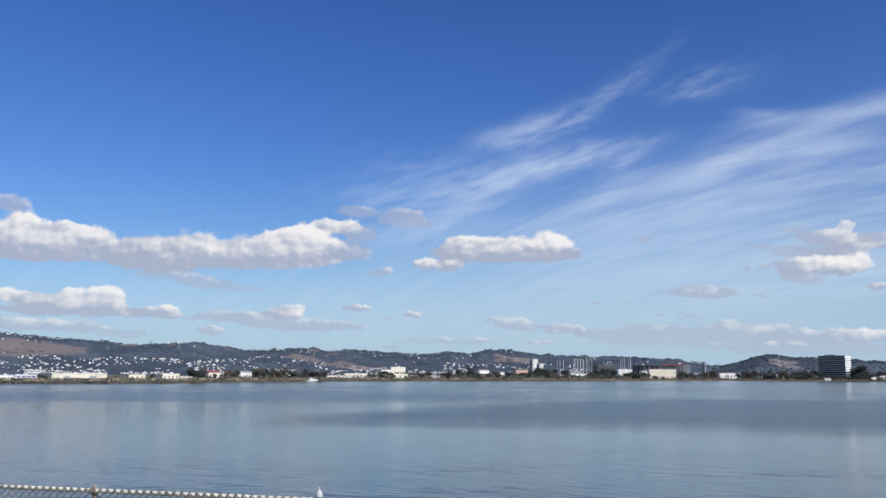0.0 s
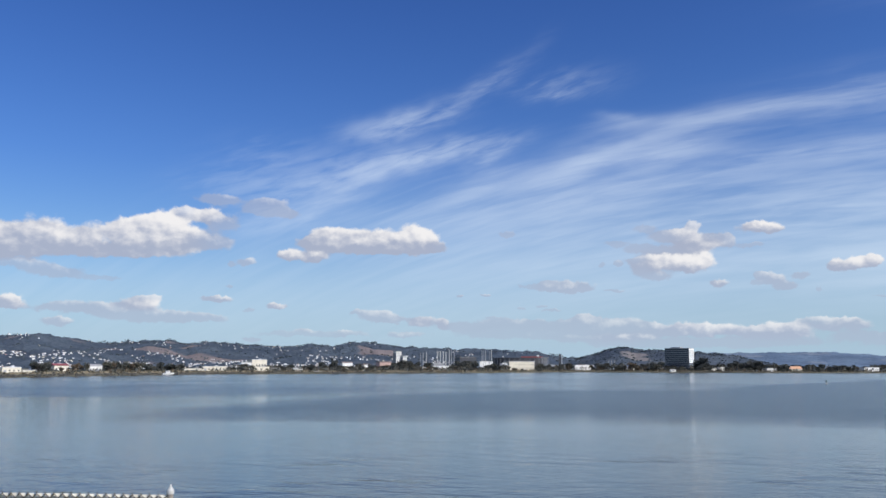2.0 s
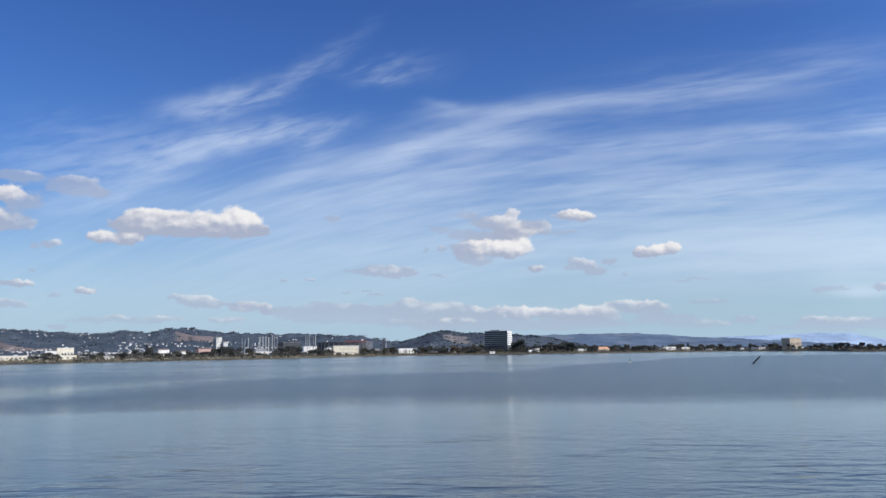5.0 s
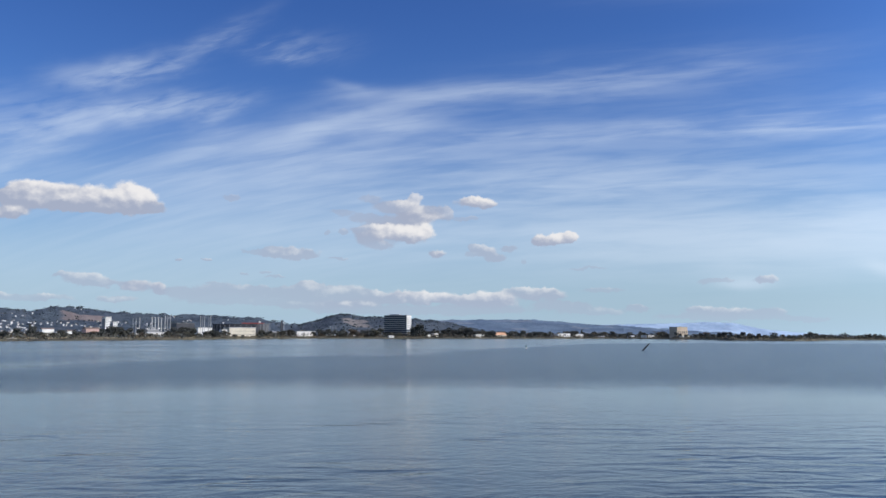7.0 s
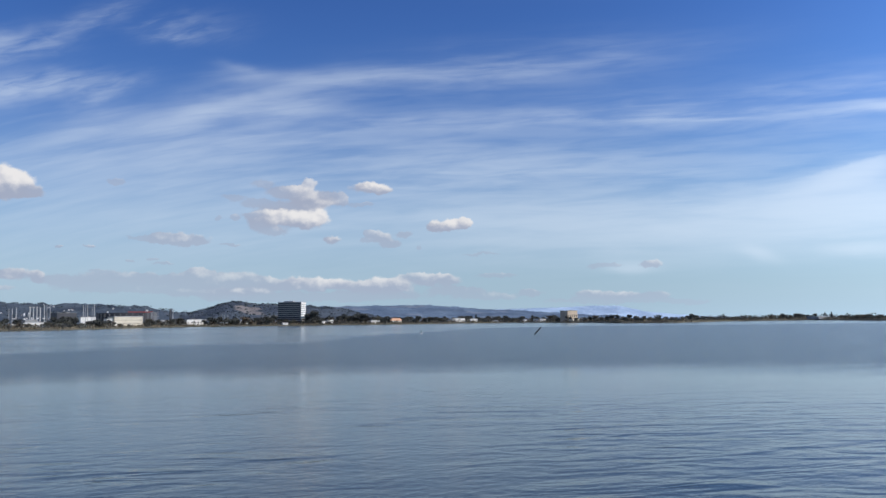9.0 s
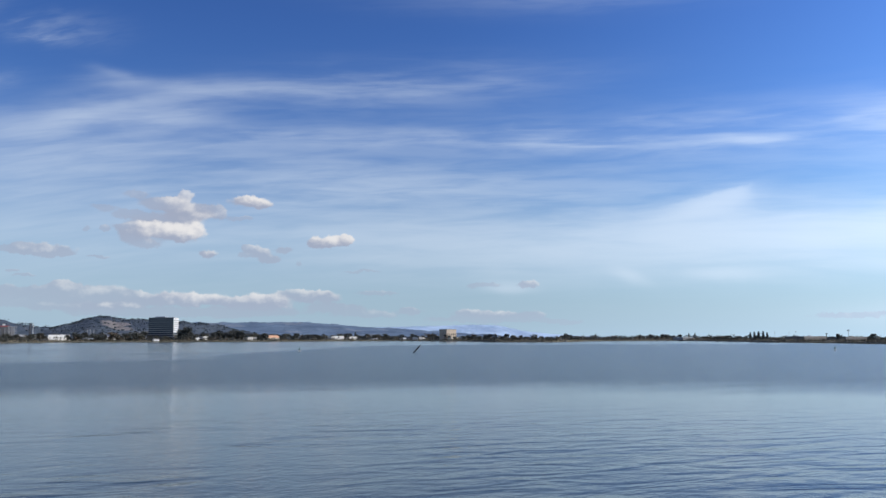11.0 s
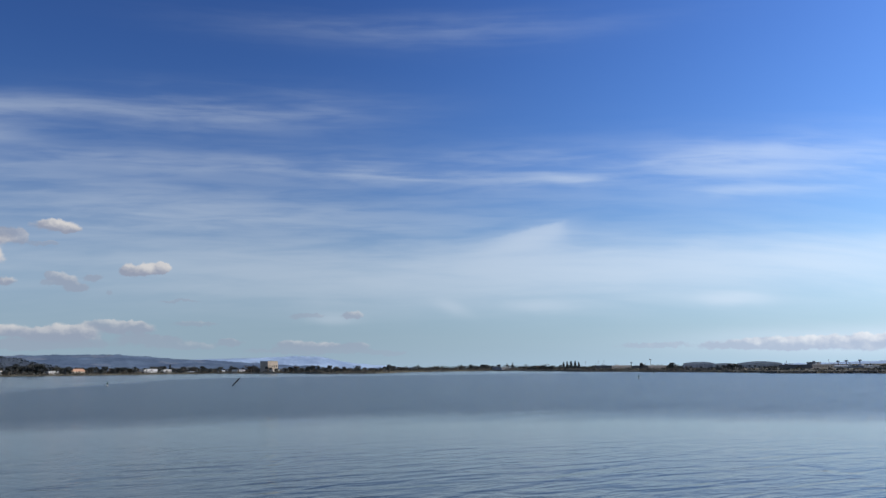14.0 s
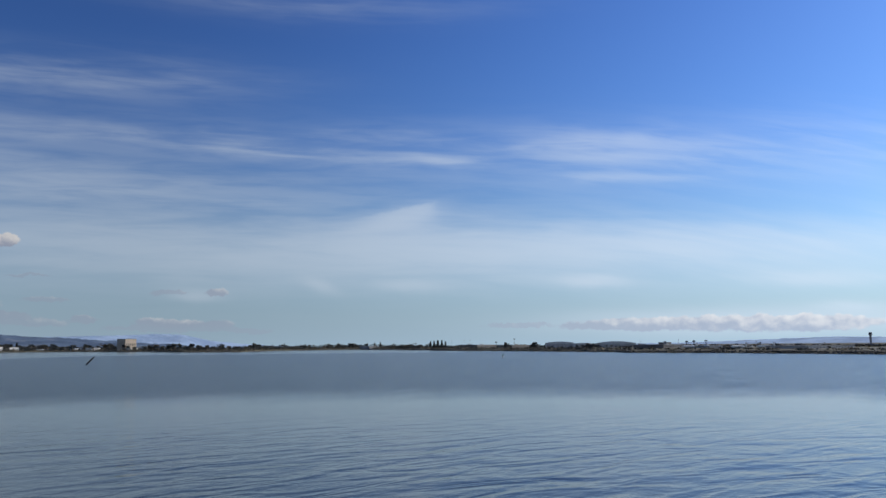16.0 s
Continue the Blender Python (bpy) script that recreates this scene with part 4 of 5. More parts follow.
def stadium(az, back, wide, tall, deep):
    b = place(new("stadium"), az, back)
    n = 15
    bm = bmesh.new()
    vs = []
    for k in range(28):
        a = 2 * math.pi * k / 28
        vs.append((math.cos(a), math.sin(a)))
    ring0 = [bm.verts.new((x * wide / 2 * 0.96, deep / 2 + y * deep / 2 * 0.96, -0.5)) for x, y in vs]
    ring1 = [bm.verts.new((x * wide / 2, deep / 2 + y * deep / 2, tall)) for x, y in vs]
    ring2 = [bm.verts.new((x * wide / 2 * 0.86, deep / 2 + y * deep / 2 * 0.86, tall)) for x, y in vs]
    ring3 = [bm.verts.new((x * wide / 2 * 0.5, deep / 2 + y * deep / 2 * 0.5, 1.0)) for x, y in vs]
    for k in range(28):
        j = (k + 1) % 28
        for p, q in ((ring0, ring1), (ring1, ring2), (ring2, ring3)):
            bm.faces.new((p[k], p[j], q[j], q[k]))
    bm.faces.new(ring3)
    part("bowl", bm, DARK, b, "dark concrete bowl")
    for k in range(n):
        a = math.pi * (1.08 + 0.84 * k / (n - 1))
        bm = bmesh.new()
        x, y = math.cos(a) * (wide / 2 + 0.8), deep / 2 + math.sin(a) * (deep / 2 + 0.8)
        box(bm, x, y, -0.5, 0.9, 0.9, tall * 0.96)
        part("pillar", bm, GREY, b)
    bm = bmesh.new()
    box(bm, wide * 0.22, deep * 0.02, tall + 0.1, wide * 0.40, 1.0, 2.2)
    part("red_board", bm, RED, b, "red board along the upper rim")
    bm = bmesh.new()
    for i in range(6):
        box(bm, wide * 0.40 + i * wide * 0.022, -2, -0.3, 0.7, 0.7, tall + 1.0)
    for z in (0.35, 0.7, 1.0):
        box(bm, wide * 0.455, -2, tall * z, wide * 0.14, 0.8, 0.8)
    part("ramp_frame", bm, GREY, b, "open grey concrete ramp frame")
    bm = bmesh.new()
    box(bm, wide * 0.33, deep * 0.05, tall + 2.0, 4.0, 2.0, 3.4)
    part("scoreboard", bm, WHITE, b, "white box on the rim")
    return tagged(b, "large dark concrete stadium bowl with a red rim board", "stadium")


def hangar(name, az, back, wide, tall, deep, rise, wall, roof, label, doors=6):
    """A hangar with a shallow curved roof and tall sliding doors."""
    b = place(new(name), az, back)
    bm = bmesh.new()
    box(bm, 0, deep / 2, -0.4, wide, deep, tall + 0.4)
    part("wall", bm, wall, b)
    bm = bmesh.new()
    k = 14
    lower = [bm.verts.new((wide * 0.515 * (2 * i / k - 1), -0.5, tall + rise * (1 - (2 * i / k - 1) ** 2))) for i in range(k + 1)]
    upper = [bm.verts.new((v.co.x, deep + 0.5, v.co.z)) for v in lower]
    for i in range(k):
        bm.faces.new((lower[i], lower[i + 1], upper[i + 1], upper[i]))
    bm.faces.new(lower[::-1])
    bm.faces.new(upper)
    part("roof", bm, roof, b)
    for i in range(doors):
        bm = bmesh.new()
        box(bm, wide * ((i + 0.5) / doors - 0.5) * 0.9, -0.05, 0, wide / doors * 0.84, 0.2, tall * 0.78)
        part("sliding_door", bm, DRAB, b)
    return tagged(b, label, "hangar", "airfield buildings")


def control_tower(az, back, tall):
    b = place(new("control_tower"), az, back)
    bm = bmesh.new()
    tube(bm, (0, 0, -0.5), (0, 0, tall * 0.72), tall * 0.085, tall * 0.075, 12)
    part("shaft", bm, GREY, b, "grey concrete shaft")
    bm = bmesh.new()
    tube(bm, (0, 0, tall * 0.72), (0, 0, tall * 0.79), tall * 0.08, tall * 0.13, 12)
    tube(bm, (0, 0, tall * 0.79), (0, 0, tall * 0.83), tall * 0.135, tall * 0.135, 12)
    part("gallery", bm, GREY, b, "flared gallery under the cab")
    bm = bmesh.new()
    tube(bm, (0, 0, tall * 0.83), (0, 0, tall * 0.92), tall * 0.11, tall * 0.125, 12)
    part("cab", bm, GLASS, b, "dark glazed cab")
    bm = bmesh.new()
    tube(bm, (0, 0, tall * 0.92), (0, 0, tall * 0.95), tall * 0.13, tall * 0.11, 12)
    tube(bm, (0, 0, tall * 0.95), (0, 0, tall * 1.03), 0.25, 0.12, 6)
    part("cab_roof", bm, GREY, b)
    bm = bmesh.new()
    box(bm, 0, 0, -0.5, tall * 0.6, tall * 0.4, tall * 0.16)
    part("base_building", bm, GREY, b)
    return tagged(b, "grey airport control tower with a flared glazed cab", "tower")


def parked_aircraft(az, back, turn, label):
    """A small twin-engined aircraft on the apron."""
    b = place(new("aircraft"), az, back, turn, 3.6)
    bm = bmesh.new()
    for x0, x1, r0, r1 in ((-6, -4.6, 0.25, 0.85), (-4.6, 2.5, 0.95, 0.95), (2.5, 6.5, 0.95, 0.2)):
        tube(bm, (x0, 0, 0), (x1, 0, 0.25 if x1 > 3 else 0), r0, r1, 10)
    part("fuselage", bm, WHITE, b)
    bm = bmesh.new()
    box(bm, -0.5, 0, -0.35, 2.0, 15.0, 0.22)
    part("wing", bm, WHITE, b)
    bm = bmesh.new()
    box(bm, 5.6, 0, 0.2, 1.7, 0.2, 2.6, 0.7)
    part("tail_fin", bm, WHITE, b)
    bm = bmesh.new()
    box(bm, 5.7, 0, 0.5, 1.2, 5.0, 0.15)
    part("tailplane", bm, WHITE, b)
    for y in (-2.6, 2.6):
        bm = bmesh.new()
        tube(bm, (-1.9, y, -0.2), (0.6, y, -0.2), 0.4, 0.3, 8)
        part("engine", bm, GREY, b)
    for x, y in ((-4.2, 0), (0.2, -1.7), (0.2, 1.7)):
        bm = bmesh.new()
        tube(bm, (x, y, -1.75), (x, y, -0.4), 0.12, 0.12, 6)
        tube(bm, (x, y - 0.12, -1.45), (x, y + 0.12, -1.45), 0.32, 0.32, 10)
        part("landing_gear", bm, PILE, b)
    return tagged(b, label, "aircraft", "parked aircraft")


parked_aircraft(82.6, 95, 30, "small white twin-engined aircraft parked on the apron")
parked_aircraft(84.2, 100, -20, "small white twin-engined aircraft parked on the apron")
parked_aircraft(79.6, 120, 15, "small white twin-engined aircraft parked on the apron")
low_building("warehouse", -26.91, 45, 7.4, 2.4, 18, WHITE, ROOF_PALE, "low white warehouse behind the shore", windows=3, doors=1)
low_building("warehouse", -25.89, 50, 12.1, 2.8, 20, WHITE, ROOF_PALE, "low white warehouse with a violet stripe", windows=4, band=PURPLE)
low_building("warehouse", -22.91, 55, 33.6, 3.9, 30, CREAM, ROOF_PALE, "long cream-white warehouse behind the shore", doors=2)
low_building("shed", -19.58, 50, 10.5, 3.4, 12, CREAM, ROOF, "low cream shed among bushes", windows=3)
low_building("warehouse", -17.56, 45, 11.3, 3.9, 14, CREAM, ROOF_PALE, "cream warehouse with a pale sloping roof", windows=3, doors=1)
low_building("shed", -16.54, 40, 9.9, 2.1, 12, CREAM, ROOF_PALE, "low pale shed behind the shore", windows=2)
low_building("shop", -14.84, 90, 10.7, 5.5, 14, CREAM, RED, "shop with a broad red roof among trees", windows=3, doors=1, gable=1.6, category='shop')
low_building("hall", -12.93, 60, 10.6, 5.4, 16, WHITE, ROOF, "white hall with a grey roof", windows=3, doors=1, gable=1.4)
low_building("shed", -7.05, 55, 18.8, 3.4, 14, CREAM, ROOF, "low cream shed behind the shore", windows=4)
low_building("warehouse", -5.77, 85, 24.3, 5.5, 24, CREAM, ROOF_PALE, "low cream warehouse behind the shore", windows=5, doors=1)
low_building("office", -4.39, 90, 7.4, 5.4, 12, WHITE, ROOF, "small white office building", windows=2)
low_building("office", -3.76, 120, 11.7, 10.1, 16, WHITE, ROOF, "white two-storey office building", windows=4)
low_building("factory", -2.94, 130, 17.5, 13.6, 22, CREAM, ROOF_PALE, "cream factory block with a raised roof", windows=4, doors=1)
low_building("shed", -2.81, 80, 17.7, 5.6, 12, CREAM, ROOF, "cream lean-to before the factory", windows=3)
low_building("shed", -1.76, 70, 15.3, 3.9, 12, GREY, ROOF, "low grey shed behind the shore", windows=3)
low_building("cottage", -0.41, 45, 9.7, 3.1, 9, WHITE, ROOF, "small white cottage by the shore", windows=2, gable=1.5, category='house')
low_building("shed", 0.79, 20, 10.8, 0.4, 6, CREAM, ROOF, "low yellowish hut at the waterside", windows=2)
low_building("apartment_block", 5.35, 140, 17.5, 12.3, 18, PINK, ROOF_TILE, "pinkish apartment block behind trees", windows=5, gable=1.6)
low_building("house", 4.12, 110, 9.5, 8.8, 12, WHITE, ROOF_TILE, "white house among trees", windows=2, gable=1.5, category='house')
low_building("house", 2.81, 160, 13.6, 11.2, 12, WHITE, ROOF_TILE, "white house with a brown roof among trees", windows=3, gable=1.5, category='house')
high_rise(6.21, 900, 13.6, 42.1, 18, WHITE, 5)
high_rise(6.62, 800, 9.6, 30.6, 16, WHITE, 3)
low_building("works_building", 9.11, 95, 28.4, 7.6, 20, WHITE, ROOF_PALE, "white works building below the lamp masts", windows=6, doors=1, category='building')
low_building("works_building", 8.90, 140, 15.7, 11.6, 16, GREY, ROOF_PALE, "grey works building below the lamp masts", windows=4, category='building')
low_building("arena_hall", 12.07, 250, 23.6, 16.7, 24, WHITE, ROOF, "white hall beside the stadium", windows=4, doors=1, category='building')
arena_hall(14.44, 150, 50.6, 17.4, 26)
low_building("annex", 13.30, 140, 8.7, 13.6, 14, WHITE, ROOF, "small white annex before the stadium", windows=1, doors=1, category='building')
low_building("shed", 16.86, 120, 40.8, 11.5, 16, GREY, ROOF_PALE, "long grey-white shed behind the shore", windows=5)
low_building("warehouse", 18.56, 70, 39.6, 11.9, 20, WHITE, ROOF_PALE, "low white warehouse by the shore", windows=5, doors=1)
low_building("hut", 24.23, 12, 11.0, 3.2, 5, WHITE, ROOF, "small white hut at the shore", windows=1, gable=1.2)
low_building("house", 21.74, 120, 10.2, 10.8, 10, WHITE, ROOF, "white house below the knoll", windows=2, gable=1.3, category='house')
low_building("shed", 26.77, 60, 11.3, 5.3, 9, WHITE, ROOF_PALE, "small white shed among trees", windows=2)
low_building("shed", 27.22, 90, 11.5, 8.6, 9, WHITE, ROOF, "small white shed among trees", windows=2)
low_building("office", 29.46, 70, 13.8, 5.6, 12, WHITE, ROOF, "low white office among trees", windows=3)
low_building("office", 30.19, 70, 20.6, 6.5, 14, WHITE, ROOF, "low white office among trees", windows=4)
low_building("shop", 31.59, 70, 27.2, 5.4, 18, CREAM, PEACH, "low building with a broad peach-coloured roof", windows=4, gable=5.0, category='shop')
low_building("apartment_block", 35.77, 90, 33.8, 8.6, 14, WHITE, ROOF, "white terraced block behind the shore", windows=7)
low_building("apartment_block", 36.77, 90, 23.2, 7.7, 14, WHITE, ROOF, "white terraced block behind the shore", windows=5)
low_building("shed", 38.31, 50, 14.8, 1.9, 10, WHITE, ROOF_PALE, "small white shed by the shore", windows=2, gable=1.5)
low_building("shed", 40.35, 60, 17.7, 3.2, 12, WHITE, ROOF_PALE, "white shed by the shore", windows=3, gable=1.5)
low_building("warehouse", 41.38, 60, 21.3, 5.3, 16, WHITE, ROOF_PALE, "bright white warehouse by the shore", windows=2, doors=2)
low_building("mill", 43.38, 75, 25.7, 20.2, 20, TAN, ROOF, "tall tan concrete mill building", windows=5, category='building')
low_building("mill_stack", 42.77, 80, 3.2, 18.9, 4, DARK, ROOF, "dark narrow stack beside the mill", category='building')
low_building("shed", 43.64, 60, 19.1, 4.4, 10, CREAM, ROOF, "cream shed before the mill", windows=3)
low_building("hut", 46.83, 40, 4.5, -1.0, 6, WHITE, ROOF, "small white hut on the spit", windows=1, gable=1.0)
low_building("greenhouse", 59.03, 60, 47.0, 3.8, 20, GREY, ROOF_PALE, "pale low building far along the shore", windows=6, category='building')
low_building("airport_shed", 66.42, 150, 43.4, 4.5, 24, SLATE, ROOF_PALE, "long dark shed with a pale roof at the airfield", windows=8, category='building', group='airfield buildings')
low_building("airport_shed", 68.69, 170, 37.0, 3.8, 20, SLATE, ROOF, "long dark shed at the airfield", windows=7, category='building', group='airfield buildings')
low_building("terminal", 78.81, 190, 41.5, 3.2, 30, SLATE, ROOF, "long dark terminal building at the airfield", windows=10, category='building', group='airfield buildings')
low_building("terminal", 78.37, 215, 4.8, 5.1, 10, SLATE, ROOF, "dark roof storey of the terminal", windows=2, category='building', group='airfield buildings')
low_building("airport_shed", 81.23, 170, 19.6, 1.8, 20, GREY, ROOF_PALE, "grey shed with a pale roof at the airfield", windows=5, category='building', group='airfield buildings')
low_building("airport_shed", 83.69, 150, 35.3, 0.9, 18, DRAB, ROOF, "low grey shed at the airfield", windows=9, category='building', group='airfield buildings')
low_building("depot", 87.98, 110, 51.3, 1.9, 30, DRAB, ROOF, "very long low drab depot at the airfield", windows=12, doors=2, category='building', group='airfield buildings')
hangar("hangar", 71.27, 260, 33.2, 6.0, 40, 1.6, WHITE, WHITE, "pale grey hangar with a shallow curved roof")
hangar("hangar", 72.83, 280, 22.3, 5.0, 30, 0.8, WHITE, WHITE, "low pale grey hangar between two others")
hangar("hangar", 74.91, 260, 42.7, 4.9, 45, 2.2, WHITE, WHITE, "wide pale grey hangar with a curved roof")
control_tower(90.13, 700, 16.5)
office_tower(24.47, 120, 51.2, 44.7, 23.0, -25.0)
low_building("hall", 10.85, 160, 26.6, 21.5, 30, DARK, ROOF, "dark flat-roofed hall behind tall trees", windows=5)
stadium(14.30, 300, 109.5, 26.1, 87.6)
pale_column("lamp_mast", 7.66, 160, 25.6, 0.43, GREY, "tall slender pale grey lamp mast", 1.2, "lamp masts")
pale_column("lamp_mast", 7.84, 160, 25.7, 0.43, PALE_POST, "tall slender pale grey lamp mast", 1.2, "lamp masts")
pale_column("lamp_mast", 8.06, 160, 26.6, 0.56, PALE_POST, "tall slender pale grey lamp mast", 1.2, "lamp masts")
pale_column("lamp_mast", 8.80, 160, 27.7, 0.81, PALE_POST, "tall slender pale grey lamp mast", 2.6, "lamp masts")
pale_column("lamp_mast", 8.99, 160, 27.8, 0.74, PALE_POST, "tall slender pale grey lamp mast", 2.6, "lamp masts")
pale_column("lamp_mast", 9.18, 160, 27.9, 0.74, PALE_POST, "tall slender pale grey lamp mast", 2.6, "lamp masts")
pale_column("lamp_mast", 9.36, 160, 27.0, 0.81, PALE_POST, "tall slender pale grey lamp mast", 2.6, "lamp masts")
pale_column("lamp_mast", 9.59, 160, 31.3, 0.56, PALE_POST, "tall slender pale grey lamp mast", 1.2, "lamp masts")
pale_column("lamp_mast", 9.73, 160, 31.4, 0.56, GREY, "tall slender pale grey lamp mast", 1.2, "lamp masts")
pale_column("lamp_mast", 9.91, 160, 31.4, 0.56, GREY, "tall slender pale grey lamp mast", 1.2, "lamp masts")
pale_column("lamp_mast", 11.78, 160, 33.0, 0.45, PALE_POST, "tall slender pale grey lamp mast", 1.2, "lamp masts")
pale_column("lamp_mast", 11.90, 160, 33.4, 0.45, GREY, "tall slender pale grey lamp mast", 1.2, "lamp masts")
pale_column("lamp_mast", 12.02, 160, 33.0, 0.45, PALE_POST, "tall slender pale grey lamp mast", 1.2, "lamp masts")
pale_column("lamp_mast", 12.29, 160, 31.4, 0.50, GREY, "tall slender pale grey lamp mast", 1.2, "lamp masts")
pale_column("lamp_mast", 12.41, 160, 35.4, 0.56, PALE_POST, "tall slender pale grey lamp mast", 1.2, "lamp masts")
pale_column("lamp_mast", 17.09, 160, 32.1, 0.43, WHITE, "tall slender white lamp mast", 1.2, "lamp masts")
pale_column("lamp_mast", 20.14, 400, 26.4, 0.43, PALE_POST, "tall slender pale grey lamp mast", 1.2, "lamp masts")
pale_column("lamp_mast", 20.31, 400, 25.3, 0.43, PALE_POST, "tall slender pale grey lamp mast", 1.2, "lamp masts")
pale_column("lamp_mast", 20.51, 400, 23.9, 0.37, PALE_POST, "tall slender pale grey lamp mast", 1.2, "lamp masts")
low_building("sign_slab", 16.96, 170, 3.4, 32.5, 3, DARK, DARK, "dark upright sign slab beside a white mast", "sign")
pale_column("airfield_mast", 64.92, 170, 10.3, 0.12, GREY, "thin grey mast at the airfield", 0.7, "airfield masts")
pale_column("airfield_mast", 65.31, 170, 10.3, 0.12, GREY, "thin grey mast at the airfield", 0.7, "airfield masts")
pale_column("airfield_mast", 68.26, 170, 10.4, 0.25, GREY, "thin grey mast at the airfield", 2.2, "airfield masts")
pale_column("airfield_mast", 76.50, 170, 6.0, 0.15, GREY, "thin grey mast at the airfield", 0.7, "airfield masts")
pale_column("airfield_mast", 83.65, 170, 5.3, 0.15, GREY, "thin grey mast at the airfield", 0.7, "airfield masts")
pale_column("airfield_mast", 64.09, 170, 9.9, 0.1, GREY, "thin grey mast at the airfield", 0.7, "airfield masts")
pale_column("airfield_mast", 78.91, 170, 7.0, 0.12, GREY, "thin grey mast at the airfield", 0.7, "airfield masts")
pale_column("airfield_mast", 67.05, 180, 7.2, 0.35, DARK, "dark mast with a wide head at the airfield", 2.4, "airfield masts")
pale_column("airfield_mast", 79.42, 180, 5.2, 0.35, DARK, "dark mast with a wide head at the airfield", 2.4, "airfield masts")
pale_column("airfield_mast", 79.88, 180, 5.5, 0.35, DARK, "dark mast with a wide head at the airfield", 2.4, "airfield masts")
pale_column("airfield_mast", 80.62, 180, 5.7, 0.35, DARK, "dark mast with a wide head at the airfield", 2.4, "airfield masts")

# ---- houses on the hills ----


def make_house(w, d, h, g, wall, roof, label):
    b = new("house")
    bm = bmesh.new()
    box(bm, 0, 0, -4, w, d, h + 4)
    part("wall", bm, wall, b)
    bm = bmesh.new()
    vs = [bm.verts.new(v) for v in ((-w / 2 - .4, -d / 2 - .4, h), (w / 2 + .4, -d / 2 - .4, h), (w / 2 + .4, d / 2 + .4, h), (-w / 2 - .4, d / 2 + .4, h), (-w / 2 - .4, 0, h + g), (w / 2 + .4, 0, h + g))]
    for f in ((0, 1, 5, 4), (2, 3, 4, 5), (1, 2, 5), (3, 0, 4), (3, 2, 1, 0)):
        bm.faces.new([vs[i] for i in f])
    part("roof", bm, roof, b)
    for x in (-0.27, 0.27):
        bm = bmesh.new()
        box(bm, x * w, -d / 2, h * 0.4, w * 0.2, 0.12, h * 0.35)
        part("window", bm, GLASS, b)
    return tagged(b, label, "house", "houses on the hillside")


HOUSES = [make_house(11, 9, 6.5, 2.2, WHITE, ROOF_TILE, "white two-storey house on the hillside"),
          make_house(15, 9, 6, 2.0, CREAM, ROOF_TILE, "cream house with a brown roof on the hillside"),
          make_house(20, 10, 8, 1.5, WHITE, ROOF_PALE, "long white apartment house with a pale roof"),
          make_house(9, 8, 5, 2.0, PINK, ROOF_TILE, "small pinkish house on the hillside")]
taken = [False] * 4
R = random.Random(21)


def house_spot():
    """A place on the hillside: thick on the lower slopes, thin on the woods above, with a row along the crest."""
    while True:
        az = R.uniform(-30, 11) if R.random() < 0.9 else R.uniform(11, 24)
        k = R.random() ** 2.6
        if az < -13 and R.random() < 0.10:
            k = R.uniform(0.93, 0.99)
        dens = noise.noise((az * 0.5, k * 7.0, 4.0)) * 1.7 + (0.42 if k < 0.36 else -0.12) + (0.8 if k > 0.92 else 0.0)
        if R.random() < dens * (0.45 if az > 3 else 1.0):
            return az, 2170 + 1700 * k


for count in range(300):
    az, d = house_spot()
    i = R.choices((0, 1, 2, 3), (5, 3, 2, 1))[0]
    x, y = polar(az, d)
    m = pose(x, y, hills.height(az, d) - 0.3, 0, 0, -az + R.uniform(-50, 50))
    s = R.uniform(0.26, 0.50)
    if taken[i]:
        ob = copy_thing(HOUSES[i], m)
    else:
        ob, taken[i] = HOUSES[i], True
        ob.matrix_basis = m
    ob.scale = (s, s, s)
# the rest of the suburb, too far and too many to tell apart
vs, fs = [], []
for count in range(1900):
    az, d = house_spot()
    x, y = polar(az, d)
    z = hills.height(az, d)
    w, h, q = R.uniform(1.1, 2.6), R.uniform(1.3, 2.6), radians(-az + R.uniform(-60, 60))
    c, t = math.cos(q) * w, math.sin(q) * w
    i = len(vs)
    vs += [(x + e * c - f * t * 0.8, y + e * t + f * c * 0.8, z + g) for g in (-3, h) for e, f in ((-1, -1), (1, -1), (1, 1), (-1, 1))]
    vs += [(x - c, y - t, z + h * 1.35), (x + c, y + t, z + h * 1.35)]
    fs += [(i + p, i + r, i + 4 + r, i + 4 + p) for p, r in ((0, 1), (1, 2), (2, 3), (3, 0))] + [(i + 4, i + 5, i + 9, i + 8), (i + 6, i + 7, i + 8, i + 9), (i + 5, i + 6, i + 9), (i + 7, i + 4, i + 8)]
me = solid("suburb_houses", vs, fs, WHITE)
me.materials.append(ROOF_TILE)
for i, poly in enumerate(me.polygons):
    poly.material_index = i % 8 > 3
tagged(new("suburb_houses", me), "many small white and cream houses on the lower slopes", "houses", kind="stuff")
